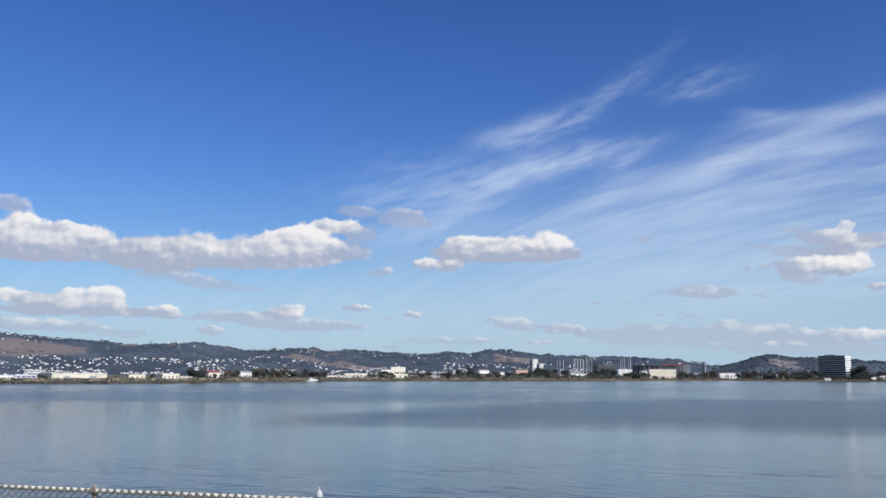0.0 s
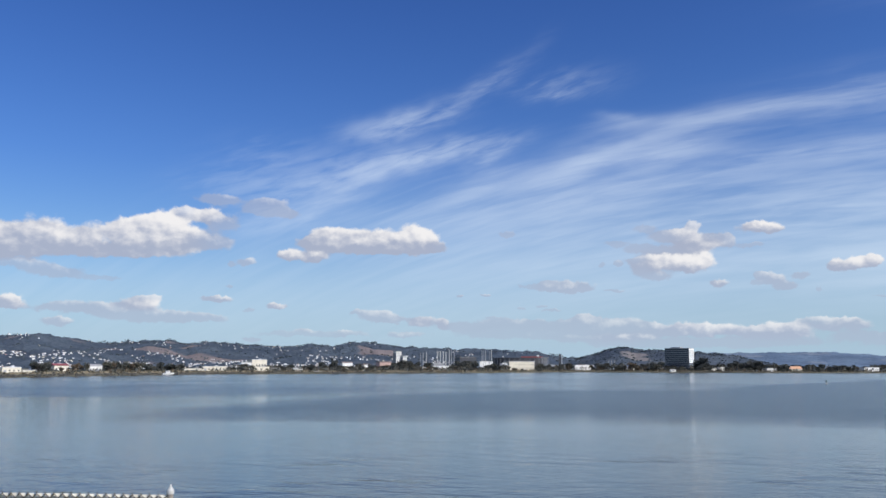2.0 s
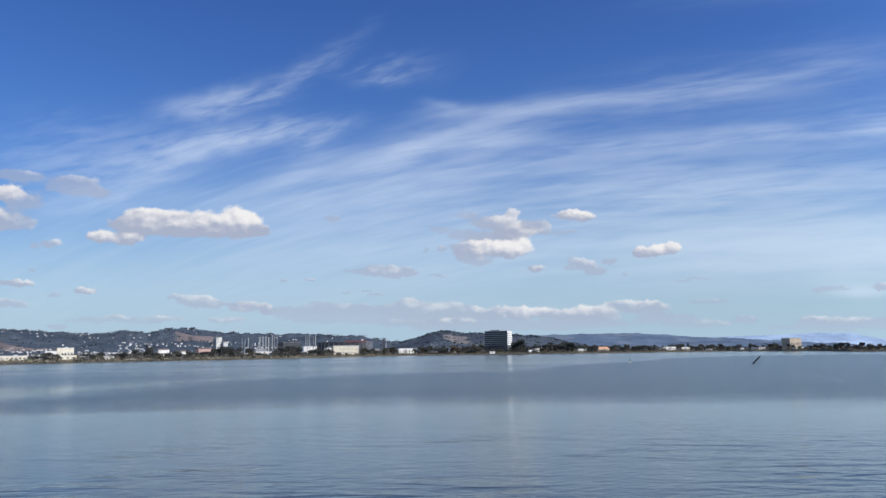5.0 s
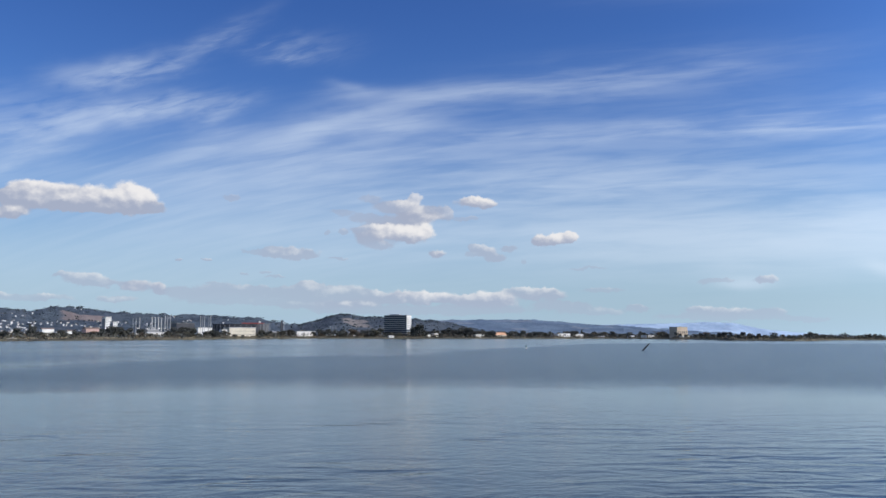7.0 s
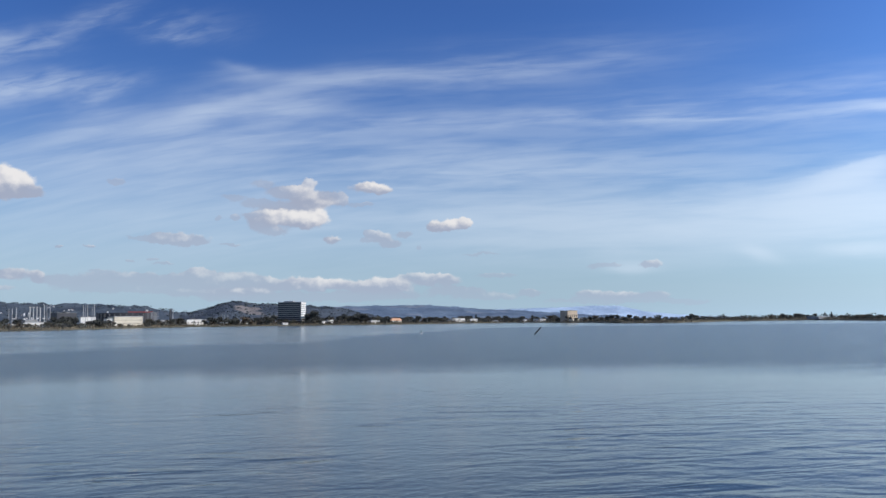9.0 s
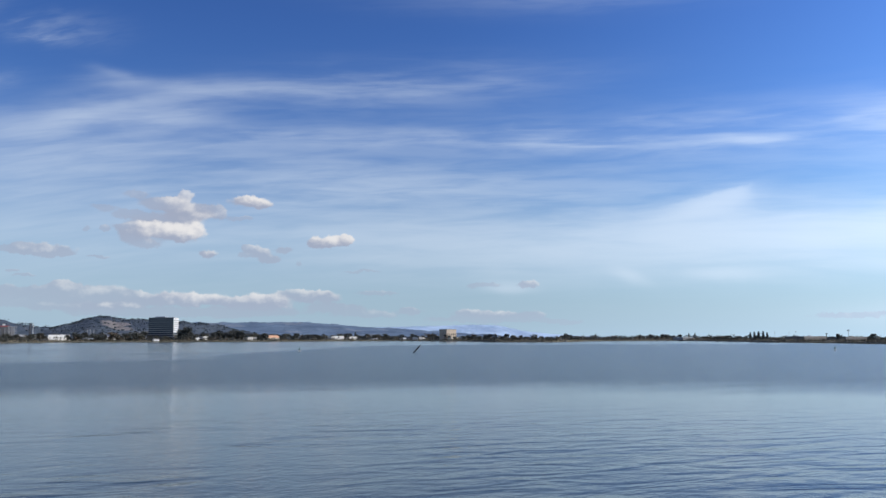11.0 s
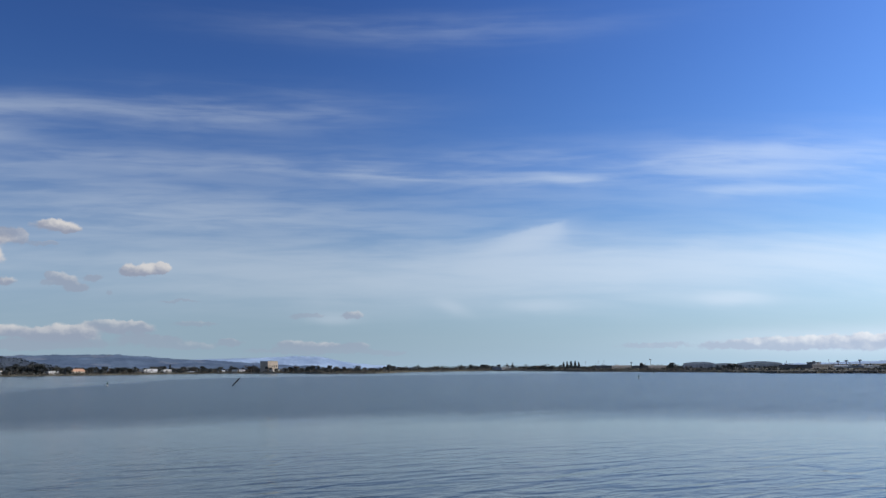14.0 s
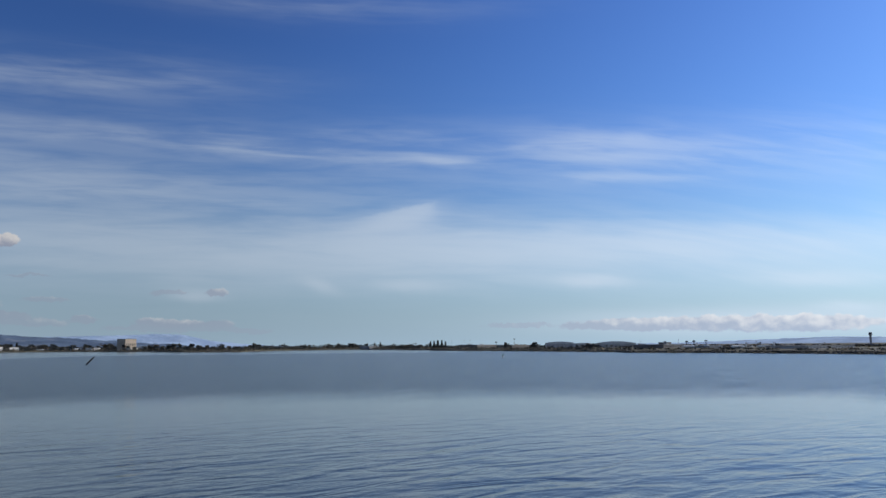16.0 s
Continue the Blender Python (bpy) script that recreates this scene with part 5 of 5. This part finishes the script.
# trees between the houses and along the crest
vs, fs = [], []
for count in range(4200):
    az = R.uniform(-30, 31)
    k = R.choice((R.random(), R.uniform(0.9, 1.0)))
    near = az > 18
    d = 2310 + 690 * k if near else 2170 + 1730 * k
    x, y = polar(az, d)
    z, r = (knoll if near else hills).height(az, d) - 1.0, R.uniform(2, 5) if near else R.uniform(3, 8)
    for _ in range(7):
        q = Euler((R.uniform(0, 6), R.uniform(0, 6), R.uniform(0, 6))).to_matrix()
        c = Vector((x + R.uniform(-r, r), y + R.uniform(-r, r), z + R.uniform(0, r * 0.8)))
        i = len(vs)
        vs += [c + q @ Vector(w) * R.uniform(2.0, 4.0) for w in ((-0.6, -0.4, 0), (0.6, -0.5, 0.1), (0.5, 0.5, 0), (-0.5, 0.45, 0.15))]
        fs.append((i, i + 1, i + 2, i + 3))
tagged(new("hill_woods", solid("hill_woods", vs, fs, LEAF_HAZY)), "dark trees between the houses and along the crest", "woods", kind="stuff")

# ---- trees along the shore ----
plant(1, -16.11, 30, 9.7, 1.1)
plant(0, -15.66, 35, 9.1, 0.8)
plant(3, -14.88, 40, 5.1, 1.0)
plant(3, -14.17, 40, 7.3, 0.6)
plant(3, -13.75, 45, 7.0, 0.6)
plant(3, -13.95, 30, 8.4, 0.6)
plant(2, -13.42, 32, 8.8, 0.6)
plant(3, -11.90, 30, 9.4, 0.7)
plant(3, -10.80, 28, 8.6, 0.7)
plant(2, -12.21, 35, 10.1, 1.0)
plant(1, -11.66, 50, 11.3, 1.0)
plant(0, -11.12, 40, 10.4, 0.9)
plant(2, -10.57, 35, 10.1, 1.1)
plant(1, -9.91, 45, 10.8, 1.1)
plant(0, -9.10, 40, 9.9, 1.1)
plant(1, -8.36, 40, 9.6, 1.2)
plant(0, -7.80, 50, 8.8, 1.0)
plant(0, -24.85, 25, 2.9, 1.3)
plant(3, -25.00, 20, 1.6, 1)
plant(2, -20.84, 30, 3.1, 1.2)
plant(2, -18.68, 35, 4.3, 1.3)
plant(1, -4.62, 70, 7.1, 0.9)
plant(0, -0.85, 60, 9.0, 0.9)
plant(1, 0.28, 60, 10.5, 1.1)
plant(0, 1.11, 70, 12.8, 0.8)
plant(0, 1.98, 80, 15.3, 0.7)
plant(4, 1.79, 80, 16.5, 0.8)
plant(1, 4.43, 80, 11.7, 1.0)
plant(1, 6.08, 90, 17.3, 0.9)
plant(0, 6.57, 90, 16.8, 0.9)
plant(1, 5.78, 80, 12.1, 1.0)
plant(0, 8.16, 90, 13.5, 1)
plant(1, 10.01, 80, 12.2, 1)
plant(0, 12.12, 80, 10.1, 1.2)
plant(0, 6.87, 100, 16.2, 0.9)
plant(1, 7.24, 120, 15.6, 1.1)
plant(1, 10.54, 120, 17.0, 1.1)
plant(1, 10.97, 120, 17.5, 1.1)
plant(0, 10.75, 140, 18.0, 1.2)
plant(0, 11.34, 110, 17.0, 1)
plant(1, 10.38, 100, 17.5, 1)
plant(0, 12.73, 80, 10.3, 1)
plant(2, 15.59, 100, 15.7, 1.0)
plant(1, 19.54, 60, 17.2, 1.0)
plant(0, 19.73, 60, 15.1, 1)
plant(1, 20.93, 60, 17.2, 0.9)
plant(0, 22.34, 80, 16.5, 1)
plant(1, 22.82, 80, 19.8, 1.1)
plant(1, 23.21, 90, 22.0, 1.1)
plant(0, 23.53, 90, 21.1, 1.0)
plant(3, 22.55, 40, 10.3, 1.5)
plant(3, 22.00, 40, 9.1, 1.5)
plant(1, 26.09, 60, 19.0, 0.9)
plant(0, 26.30, 60, 17.8, 0.8)
plant(1, 26.51, 60, 19.0, 1.0)
plant(1, 19.54, 60, 17.5, 1)
plant(1, 20.82, 60, 18.4, 0.9)
plant(0, 26.13, 50, 29.0, 0.8)
plant(1, 25.86, 55, 25.8, 0.9)
plant(1, 27.83, 70, 23.0, 1.0)
plant(0, 28.44, 70, 17.3, 1)
plant(1, 29.05, 60, 25.2, 1.2)
plant(0, 29.43, 60, 22.2, 1)
plant(1, 30.87, 50, 16.2, 1.1)
plant(0, 32.28, 60, 14.5, 1)
plant(1, 32.77, 60, 12.2, 1.2)
plant(0, 33.99, 70, 13.4, 0.9)
plant(1, 34.67, 70, 11.9, 1)
plant(0, 37.69, 120, 15.2, 0.9)
plant(4, 36.94, 120, 17.8, 1)
plant(0, 38.92, 130, 16.2, 1.1)
plant(1, 39.56, 100, 10.4, 1.1)
plant(0, 41.48, 130, 9.5, 1.0)
plant(0, 41.89, 130, 13.7, 0.9)
plant(1, 42.33, 130, 12.3, 1.0)
plant(4, 42.11, 130, 14.9, 1.0)
plant(1, 45.75, 60, 11.2, 1.0)
plant(0, 46.00, 60, 11.7, 1.0)
plant(0, 46.30, 60, 11.4, 0.9)
plant(1, 46.92, 60, 9.5, 1.1)
plant(0, 47.11, 60, 11.0, 0.9)
plant(1, 50.95, 40, 10.7, 1.1)
plant(1, 51.22, 45, 11.8, 1.2)
plant(5, 51.78, 40, 7.6, 1.2)
plant(2, 52.15, 45, 6.8, 1.2)
plant(1, 55.99, 60, 10.4, 1.1)
plant(0, 56.51, 60, 7.4, 1)
plant(0, 57.23, 60, 11.0, 0.9)
plant(1, 57.54, 60, 11.4, 1)
plant(1, 55.97, 60, 10.6, 1.1)
plant(0, 56.45, 60, 10.7, 1)
plant(1, 57.28, 60, 10.5, 1.1)
plant(0, 58.33, 70, 10.2, 1)
plant(4, 58.90, 80, 11.1, 0.8)
plant(4, 59.28, 80, 11.7, 0.8)
plant(5, 59.92, 50, 5.6, 1.3)
plant(2, 61.25, 60, 7.7, 1.1)
plant(2, 61.89, 60, 6.7, 1.3)
plant(4, 62.65, 60, 10.2, 1.1)
plant(4, 62.88, 60, 10.9, 1)
plant(4, 63.14, 60, 11.3, 1.1)
plant(4, 63.41, 60, 11.2, 1)
plant(4, 63.64, 60, 9.5, 1.1)
plant(0, 67.69, 120, 8.2, 0.7)
plant(0, 69.61, 120, 7.9, 0.8)
plant(0, 69.42, 120, 5.5, 0.8)
plant(1, 73.30, 120, 5.9, 1.3)
plant(1, 73.62, 120, 5.9, 1.3)
plant(1, 73.03, 120, 4.4, 1.2)
plant(5, 75.48, 60, 2.0, 1.4)
plant(5, 77.10, 50, 1.5, 1.4)
plant(0, 84.47, 100, 2.9, 0.8)
plant(1, 43.13, 50, 12.5, 1.1)
plant(0, 42.80, 45, 10.6, 1.0)
plant(2, 43.59, 45, 7.9, 1.1)
plant(1, 44.22, 50, 8.7, 1.1)
plant(0, 44.53, 50, 10.4, 1.0)
plant(1, 44.94, 60, 9.3, 1.1)
plant(2, 45.28, 60, 8.1, 1.2)
plant(1, 47.58, 60, 7.8, 1.2)
plant(0, 48.00, 60, 8.4, 1.1)
plant(2, 48.45, 60, 6.6, 1.3)
plant(1, 48.91, 60, 6.6, 1.2)
plant(0, 49.42, 60, 7.0, 1.1)
plant(1, 49.94, 55, 6.1, 1.2)
plant(2, 50.47, 50, 6.2, 1.2)
plant(1, 26.28, 100, 16.6, 1.2)
plant(0, 26.55, 130, 13.7, 1.0)
plant(0, 26.98, 115, 16.1, 1.1)
plant(2, 27.21, 100, 17.2, 1.2)
plant(2, 27.67, 130, 12.8, 0.9)
plant(1, 27.90, 115, 13.0, 1.1)
plant(2, 28.25, 100, 18.1, 1.2)
plant(2, 28.82, 100, 14.8, 1.1)
plant(1, 29.08, 100, 14.5, 1.1)
plant(1, 29.28, 115, 12.4, 1.2)
plant(2, 29.66, 115, 15.8, 1.0)
plant(0, 30.08, 115, 15.8, 1.3)
plant(2, 30.41, 100, 16.6, 1.0)
plant(1, 30.76, 130, 17.4, 1.3)
plant(1, 31.05, 115, 11.5, 1.0)
plant(1, 31.30, 115, 15.7, 1.2)
plant(2, 31.68, 100, 14.7, 1.3)
plant(0, 32.03, 115, 12.1, 0.9)
plant(2, 32.42, 115, 16.1, 1.3)
plant(1, 32.78, 115, 14.0, 0.9)
plant(0, 33.09, 100, 16.5, 1.2)
plant(1, 33.39, 115, 10.4, 1.2)
plant(0, 33.74, 115, 10.7, 1.1)
plant(0, 34.25, 115, 14.6, 0.9)
plant(2, 34.43, 100, 10.7, 1.3)
plant(1, 34.76, 115, 9.9, 0.9)
plant(1, 35.23, 115, 13.2, 1.2)
plant(2, 35.42, 115, 12.5, 1.2)
plant(2, 35.89, 115, 16.2, 1.1)
plant(1, 36.21, 100, 16.2, 1.1)
plant(0, 36.47, 130, 16.7, 1.1)
plant(0, 36.94, 130, 10.5, 0.9)
plant(1, 37.24, 115, 14.1, 1.2)
plant(1, 37.42, 100, 11.7, 1.2)
plant(2, 37.83, 130, 14.3, 1.1)
plant(1, 38.34, 115, 10.6, 1.1)
plant(1, 38.67, 100, 13.9, 1.0)
plant(1, 38.89, 115, 11.6, 1.0)
plant(2, 39.29, 130, 9.6, 1.1)
plant(1, 39.69, 115, 11.1, 1.2)
plant(1, 39.92, 100, 11.3, 1.0)
plant(0, 40.26, 115, 8.7, 1.2)
plant(1, 40.74, 130, 12.9, 1.0)
plant(2, 40.86, 100, 12.7, 1.2)
plant(2, 41.19, 130, 8.6, 1.1)
plant(1, 41.55, 100, 8.4, 1.1)
plant(1, 42.00, 100, 6.8, 1.2)
plant(1, 42.11, 115, 12.3, 0.9)
plant(2, 42.56, 115, 8.9, 1.3)
plant(1, -4.98, 130, 7.1, 0.9)
plant(1, -4.10, 60, 8.1, 1.2)
plant(2, -3.46, 60, 8.3, 1.2)
plant(2, -3.25, 110, 6.0, 0.9)
plant(1, -2.37, 110, 6.7, 1.0)
plant(2, -1.81, 130, 8.6, 1.2)
plant(1, -1.41, 60, 8.7, 1.0)
plant(2, -1.03, 130, 9.2, 1.2)
plant(2, -0.14, 110, 7.2, 1.0)
plant(2, 0.39, 130, 7.6, 1.2)
plant(1, 1.08, 60, 5.9, 1.0)
plant(2, 1.37, 110, 9.1, 0.9)
plant(3, 2.02, 110, 7.3, 1.2)
plant(3, 2.58, 110, 6.2, 1.2)
plant(3, 3.28, 130, 7.0, 1.0)
plant(2, 3.76, 60, 8.0, 1.2)
plant(2, 4.24, 130, 6.3, 1.2)
plant(2, 4.95, 110, 8.0, 1.2)
plant(3, 5.44, 110, 10.1, 0.9)
plant(2, 5.94, 110, 9.5, 1.2)
plant(2, 6.64, 60, 10.5, 1.1)
plant(2, 7.17, 130, 7.2, 1.2)
plant(1, 7.55, 130, 8.9, 1.2)
plant(2, 8.38, 110, 9.7, 1.2)
plant(3, 8.87, 110, 8.5, 1.0)
plant(2, 9.46, 110, 8.1, 1.0)
plant(1, 9.93, 130, 7.3, 1.3)
plant(2, 10.18, 130, 7.4, 1.0)
plant(2, 10.91, 60, 11.0, 1.2)
plant(1, 11.59, 130, 8.8, 1.2)
plant(3, 12.16, 110, 11.3, 1.1)
plant(1, 12.55, 110, 9.7, 1.0)
plant(1, 13.04, 110, 10.1, 1.0)
plant(3, 13.50, 130, 10.8, 1.0)
plant(2, 15.43, 110, 9.0, 1.2)
plant(2, 15.68, 60, 14.4, 1.2)
plant(2, 16.30, 60, 11.1, 0.9)
plant(2, 16.73, 110, 10.2, 1.0)
plant(1, 17.46, 130, 11.7, 1.1)
plant(3, 18.00, 110, 11.2, 1.3)
plant(3, 18.35, 130, 15.9, 1.2)
plant(2, 19.03, 60, 13.4, 1.0)
plant(2, 19.56, 110, 14.5, 1.0)
R = random.Random(8)
for k in range(270):
    az = -29 + 122 * (k + R.random()) / 270
    d = shore(az)
    back = R.uniform(16, 130)
    open_view = any(a - 0.1 < az < b + 0.1 and back < c + 15 for a, b, c in CLEAR)
    if open_view and (az < -8 or az > 46 or R.random() < 0.5):
        continue
    if 64 < az and R.random() < 0.76 or az < -16 and R.random() < 0.5:
        continue
    base = 0.0105 * d if -15 < az < 24 else 0.0082 * d if az < 46 else 0.0052 * d
    plant(R.choices((0, 1, 2, 3, 5), (4, 4, 4, 1.6, 4))[0], az, back, base * R.uniform(0.5, 1.1) * (0.4 if open_view else 1.0), R.uniform(0.9, 1.5))

# a thicket of small trees and bushes behind the bank
R = random.Random(13)
vs, fs = [], []
for k in range(6600):
    az = R.uniform(-16, 92)
    back = R.uniform(24, 100)
    if az > 62:
        back = R.uniform(230, 480)
    if az <= 62 and any(a < az < b and back < c + 12 for a, b, c in CLEAR) and R.random() < 0.8:
        continue
    d = shore(az)
    x, y = polar(az, d + back)
    h = d * R.uniform(0.001 if az < 46 else 0.0030, 0.0090 if az < 46 else 0.0086) * (0.6 + 0.8 * max(0.0, noise.noise((az * 2.2, 0, 9))))
    for _ in range(7):
        q = Euler((R.uniform(0, 6), R.uniform(0, 6), R.uniform(0, 6))).to_matrix()
        c = Vector((x + R.uniform(-3, 3), y + R.uniform(-3, 3), 1.6 + R.uniform(0, h)))
        i = len(vs)
        k2 = R.uniform(0.8, 1.8) * (0.6 + d / 2200)
        vs += [c + q @ Vector(w) * k2 for w in ((-0.6, -0.4, 0), (0.6, -0.5, 0.1), (0.5, 0.5, 0), (-0.5, 0.45, 0.15))]
        fs.append((i, i + 1, i + 2, i + 3))
me = solid("shore_thicket", vs, fs, LEAF)
me.materials.append(LEAF_OLIVE)
me.materials.append(LEAF_RUST)
for i, poly in enumerate(me.polygons):
    poly.material_index = (0, 0, 1, 0, 1, 2, 1)[(i // 7) % 7]
tagged(new("shore_thicket", me), "dark olive thicket of bushes and small trees behind the bank", "thicket", kind="stuff")

# scrub and stones along the water's edge
R = random.Random(3)
vs, fs = [], []
for k in range(5200):
    az = R.uniform(-32, 95)
    if az > 74 and R.random() < 0.8:
        continue
    d = shore(az)
    x, y = polar(az, d + R.uniform(10, 60))
    h = d * R.uniform(0.0006, 0.0019)
    for _ in range(5):
        q = Euler((R.uniform(0, 6), R.uniform(0, 6), R.uniform(0, 6))).to_matrix()
        c = Vector((x + R.uniform(-2.5, 2.5), y + R.uniform(-2, 2), 1.7 + R.uniform(0, h)))
        i = len(vs)
        vs += [c + q @ Vector(w) * R.uniform(0.8, 1.9) for w in ((-0.6, -0.4, 0), (0.6, -0.5, 0.1), (0.5, 0.5, 0), (-0.5, 0.45, 0.15))]
        fs.append((i, i + 1, i + 2, i + 3))
me = solid("shore_scrub", vs, fs, DRY)
me.materials.append(LEAF_OLIVE)
for i, poly in enumerate(me.polygons):
    poly.material_index = (i // 5) % 3 == 0
tagged(new("shore_scrub", me), "low tan grass and olive scrub along the shore", "scrub", kind="stuff")

vs, fs = [], []
for k in range(9000):
    az = R.uniform(-32, 95)
    x, y = polar(az, shore(az) + 5 * noise.noise((az * 1.3, 0, 0)) + R.uniform(-1.5, 9))
    c = Vector((x, y, R.uniform(0.0, 1.5)))
    i = len(vs)
    for w in ((1, 0, 0), (0, 1, 0), (-1, 0, 0), (0, -1, 0), (0, 0, 0.8), (0, 0, -0.8)):
        vs.append(c + Vector(w) * R.uniform(0.35, 0.95))
    fs += [(i + a, i + b, i + 4) for a, b in ((0, 1), (1, 2), (2, 3), (3, 0))] + [(i + b, i + a, i + 5) for a, b in ((0, 1), (1, 2), (2, 3), (3, 0))]
tagged(new("shore_stones", solid("shore_stones", vs, fs, RIPRAP)), "broken grey stones along the waterline", "stones", kind="stuff")

# ---- things in the water ----


def leaning_pile():
    b = new("mooring_pile")
    b.matrix_basis = pose(*polar(40.75, 351), 0, 0, 0, -40.75)
    bm = bmesh.new()
    tube(bm, (-0.6, 0, -1.2), (3.1, 0.4, 2.75), 0.32, 0.27, 10)
    part("shaft", bm, PILE, b)
    bm = bmesh.new()
    tube(bm, (3.1, 0.4, 2.75), (3.2, 0.41, 2.86), 0.29, 0.18, 10)
    part("cap", bm, PILE, b, "worn timber top")
    return tagged(b, "dark leaning timber pile standing in the bay", "pile")


def buoy(az, d, tall, label):
    b = new("channel_marker")
    b.matrix_basis = pose(*polar(az, d), 0, 0, 0, -az)
    bm = bmesh.new()
    tube(bm, (0, 0, -0.3), (0, 0, tall * 0.4), 0.34, 0.30, 10)
    part("float", bm, WHITE, b, "white float")
    bm = bmesh.new()
    tube(bm, (0, 0, tall * 0.4), (0, 0, tall * 0.75), 0.16, 0.14, 8)
    part("post", bm, PILE, b)
    bm = bmesh.new()
    box(bm, 0, 0, tall * 0.62, 0.5, 0.08, tall * 0.38)
    part("board", bm, GREEN_PAINT, b, "dark green day board")
    return tagged(b, label, "buoy", "channel markers")


leaning_pile()
buoy(33.25, 395, 1.6, "small channel marker with a white float")
buoy(67.48, 414, 1.5, "small dark channel marker on the water")
buoy(68.43, 687, 1.7, "small far channel marker on the water")


def motor_boat(az):
    b = place(new("motor_boat"), az, -6, 20, -0.2)
    b.scale = (1.5, 1.5, 1.5)
    bm = bmesh.new()
    sect = []
    for x, w, z0 in ((-3.2, 1.15, 0.05), (-1.0, 1.25, 0.0), (1.4, 1.0, 0.1), (2.8, 0.45, 0.4), (3.4, 0.05, 0.8)):
        sect.append([bm.verts.new(v) for v in ((x, -w, 1.15 + 0.06 * x), (x, -w * 0.7, z0 + 0.25), (x, 0, z0), (x, w * 0.7, z0 + 0.25), (x, w, 1.15 + 0.06 * x))])
    for p, q in zip(sect, sect[1:]):
        for i in range(4):
            bm.faces.new((p[i], p[i + 1], q[i + 1], q[i]))
        bm.faces.new((p[4], p[0], q[0], q[4]))
    bm.faces.new(sect[0])
    part("hull", bm, WHITE, b, "white hull")
    bm = bmesh.new()
    box(bm, -0.2, 0, 1.1, 2.6, 1.8, 1.3, 0.8)
    part("cabin", bm, WHITE, b)
    for y in (-0.88, 0.88):
        bm = bmesh.new()
        box(bm, -0.2, y * 0.96, 1.6, 1.6, 0.06, 0.5)
        part("window", bm, GLASS, b)
    return tagged(b, "white motor boat drawn up at the rocky shore", "boat")


motor_boat(-8.63)

# ---- the fence on the near bank ----
END = Vector((-1.04, 7.43, 0))
ALONG = Vector((-3.0, 0.71, 0)).normalized()
RAIL_Z, FOOT_Z, LENGTH = EYE - 1.054, 3.72, 13.2
fence = new("chain_link_fence")
fence.matrix_basis = Matrix.Translation((END.x, END.y, 0)) @ Matrix.Rotation(math.atan2(ALONG.y, ALONG.x), 4, "Z")
bm = bmesh.new()
tube(bm, (0, 0, RAIL_Z), (LENGTH, 0, RAIL_Z), 0.021, n=12)
part("top_rail", bm, STEEL, fence, "pale galvanised top rail")
for k in range(7):
    bm = bmesh.new()
    x = 2.17 * k
    r = 0.025 if k == 0 else 0.024
    top = RAIL_Z + (0.04 if k == 0 else -0.02)
    tube(bm, (x, -0.045 if k else 0, FOOT_Z - 0.3), (x, -0.045 if k else 0, top), r, n=12)
    post = part("post", bm, RUST if k == 0 else STEEL, fence, "rust-stained end post" if k == 0 else "")
    bm = bmesh.new()
    if k == 0:
        tube(bm, (x, 0, top - 0.012), (x, 0, top + 0.018), 0.031, 0.030, 12)
        tube(bm, (x, 0, top + 0.018), (x, 0, top + 0.042), 0.030, 0.013, 12)
        tube(bm, (x, 0, top + 0.042), (x, 0, top + 0.066), 0.010, 0.008, 8)
        part("cap", bm, PALE_POST, post, "pointed cast cap")
    else:
        tube(bm, (x - 0.03, 0, RAIL_Z), (x + 0.03, 0, RAIL_Z), 0.032, n=12)
        tube(bm, (x, -0.02, RAIL_Z - 0.07), (x, -0.02, RAIL_Z + 0.035), 0.03, 0.016, 10)
        tube(bm, (x, -0.01, RAIL_Z + 0.03), (x, -0.01, RAIL_Z + 0.055), 0.012, 0.008, 8)
        part("cap", bm, RUST, post, "rusty looped cast cap that holds the rail")
# woven wire: each wire zigzags from top to foot and hooks over the next, its ends twisted at the rail
vs, fs = [], []
pitch, rise = 0.037, 0.037
levels = int((RAIL_Z + 0.03 - FOOT_Z) / rise)
for w in range(int(LENGTH / pitch)):
    line = []
    for k in range(levels + 1):
        x = 0.03 + w * pitch + (pitch * 0.52 if (k + w) % 2 else -pitch * 0.52)
        y = 0.027 + (0.003 if (k + w) % 2 else -0.003)
        line.append(Vector((x, y, RAIL_Z + 0.022 - k * rise)))
    line.insert(0, line[0] + Vector((0.012, -0.012, 0.012)))
    for p, q in zip(line, line[1:]):
        d = (q - p).normalized()
        u = d.cross(Vector((0, 1, 0))).normalized() * 0.0040
        v = Vector((0, 0.0040, 0))
        i = len(vs)
        vs += [p + u, p + v, p - u, p - v, q + u, q + v, q - u, q - v]
        fs += [(i + a, i + b, i + 4 + b, i + 4 + a) for a, b in ((0, 1), (1, 2), (2, 3), (3, 0))]
part_of("wire_mesh", solid("wire_mesh", vs, fs, WIRE), fence, "woven diamond wire")
tagged(fence, "galvanised chain-link fence with a top rail on the bank", "fence")
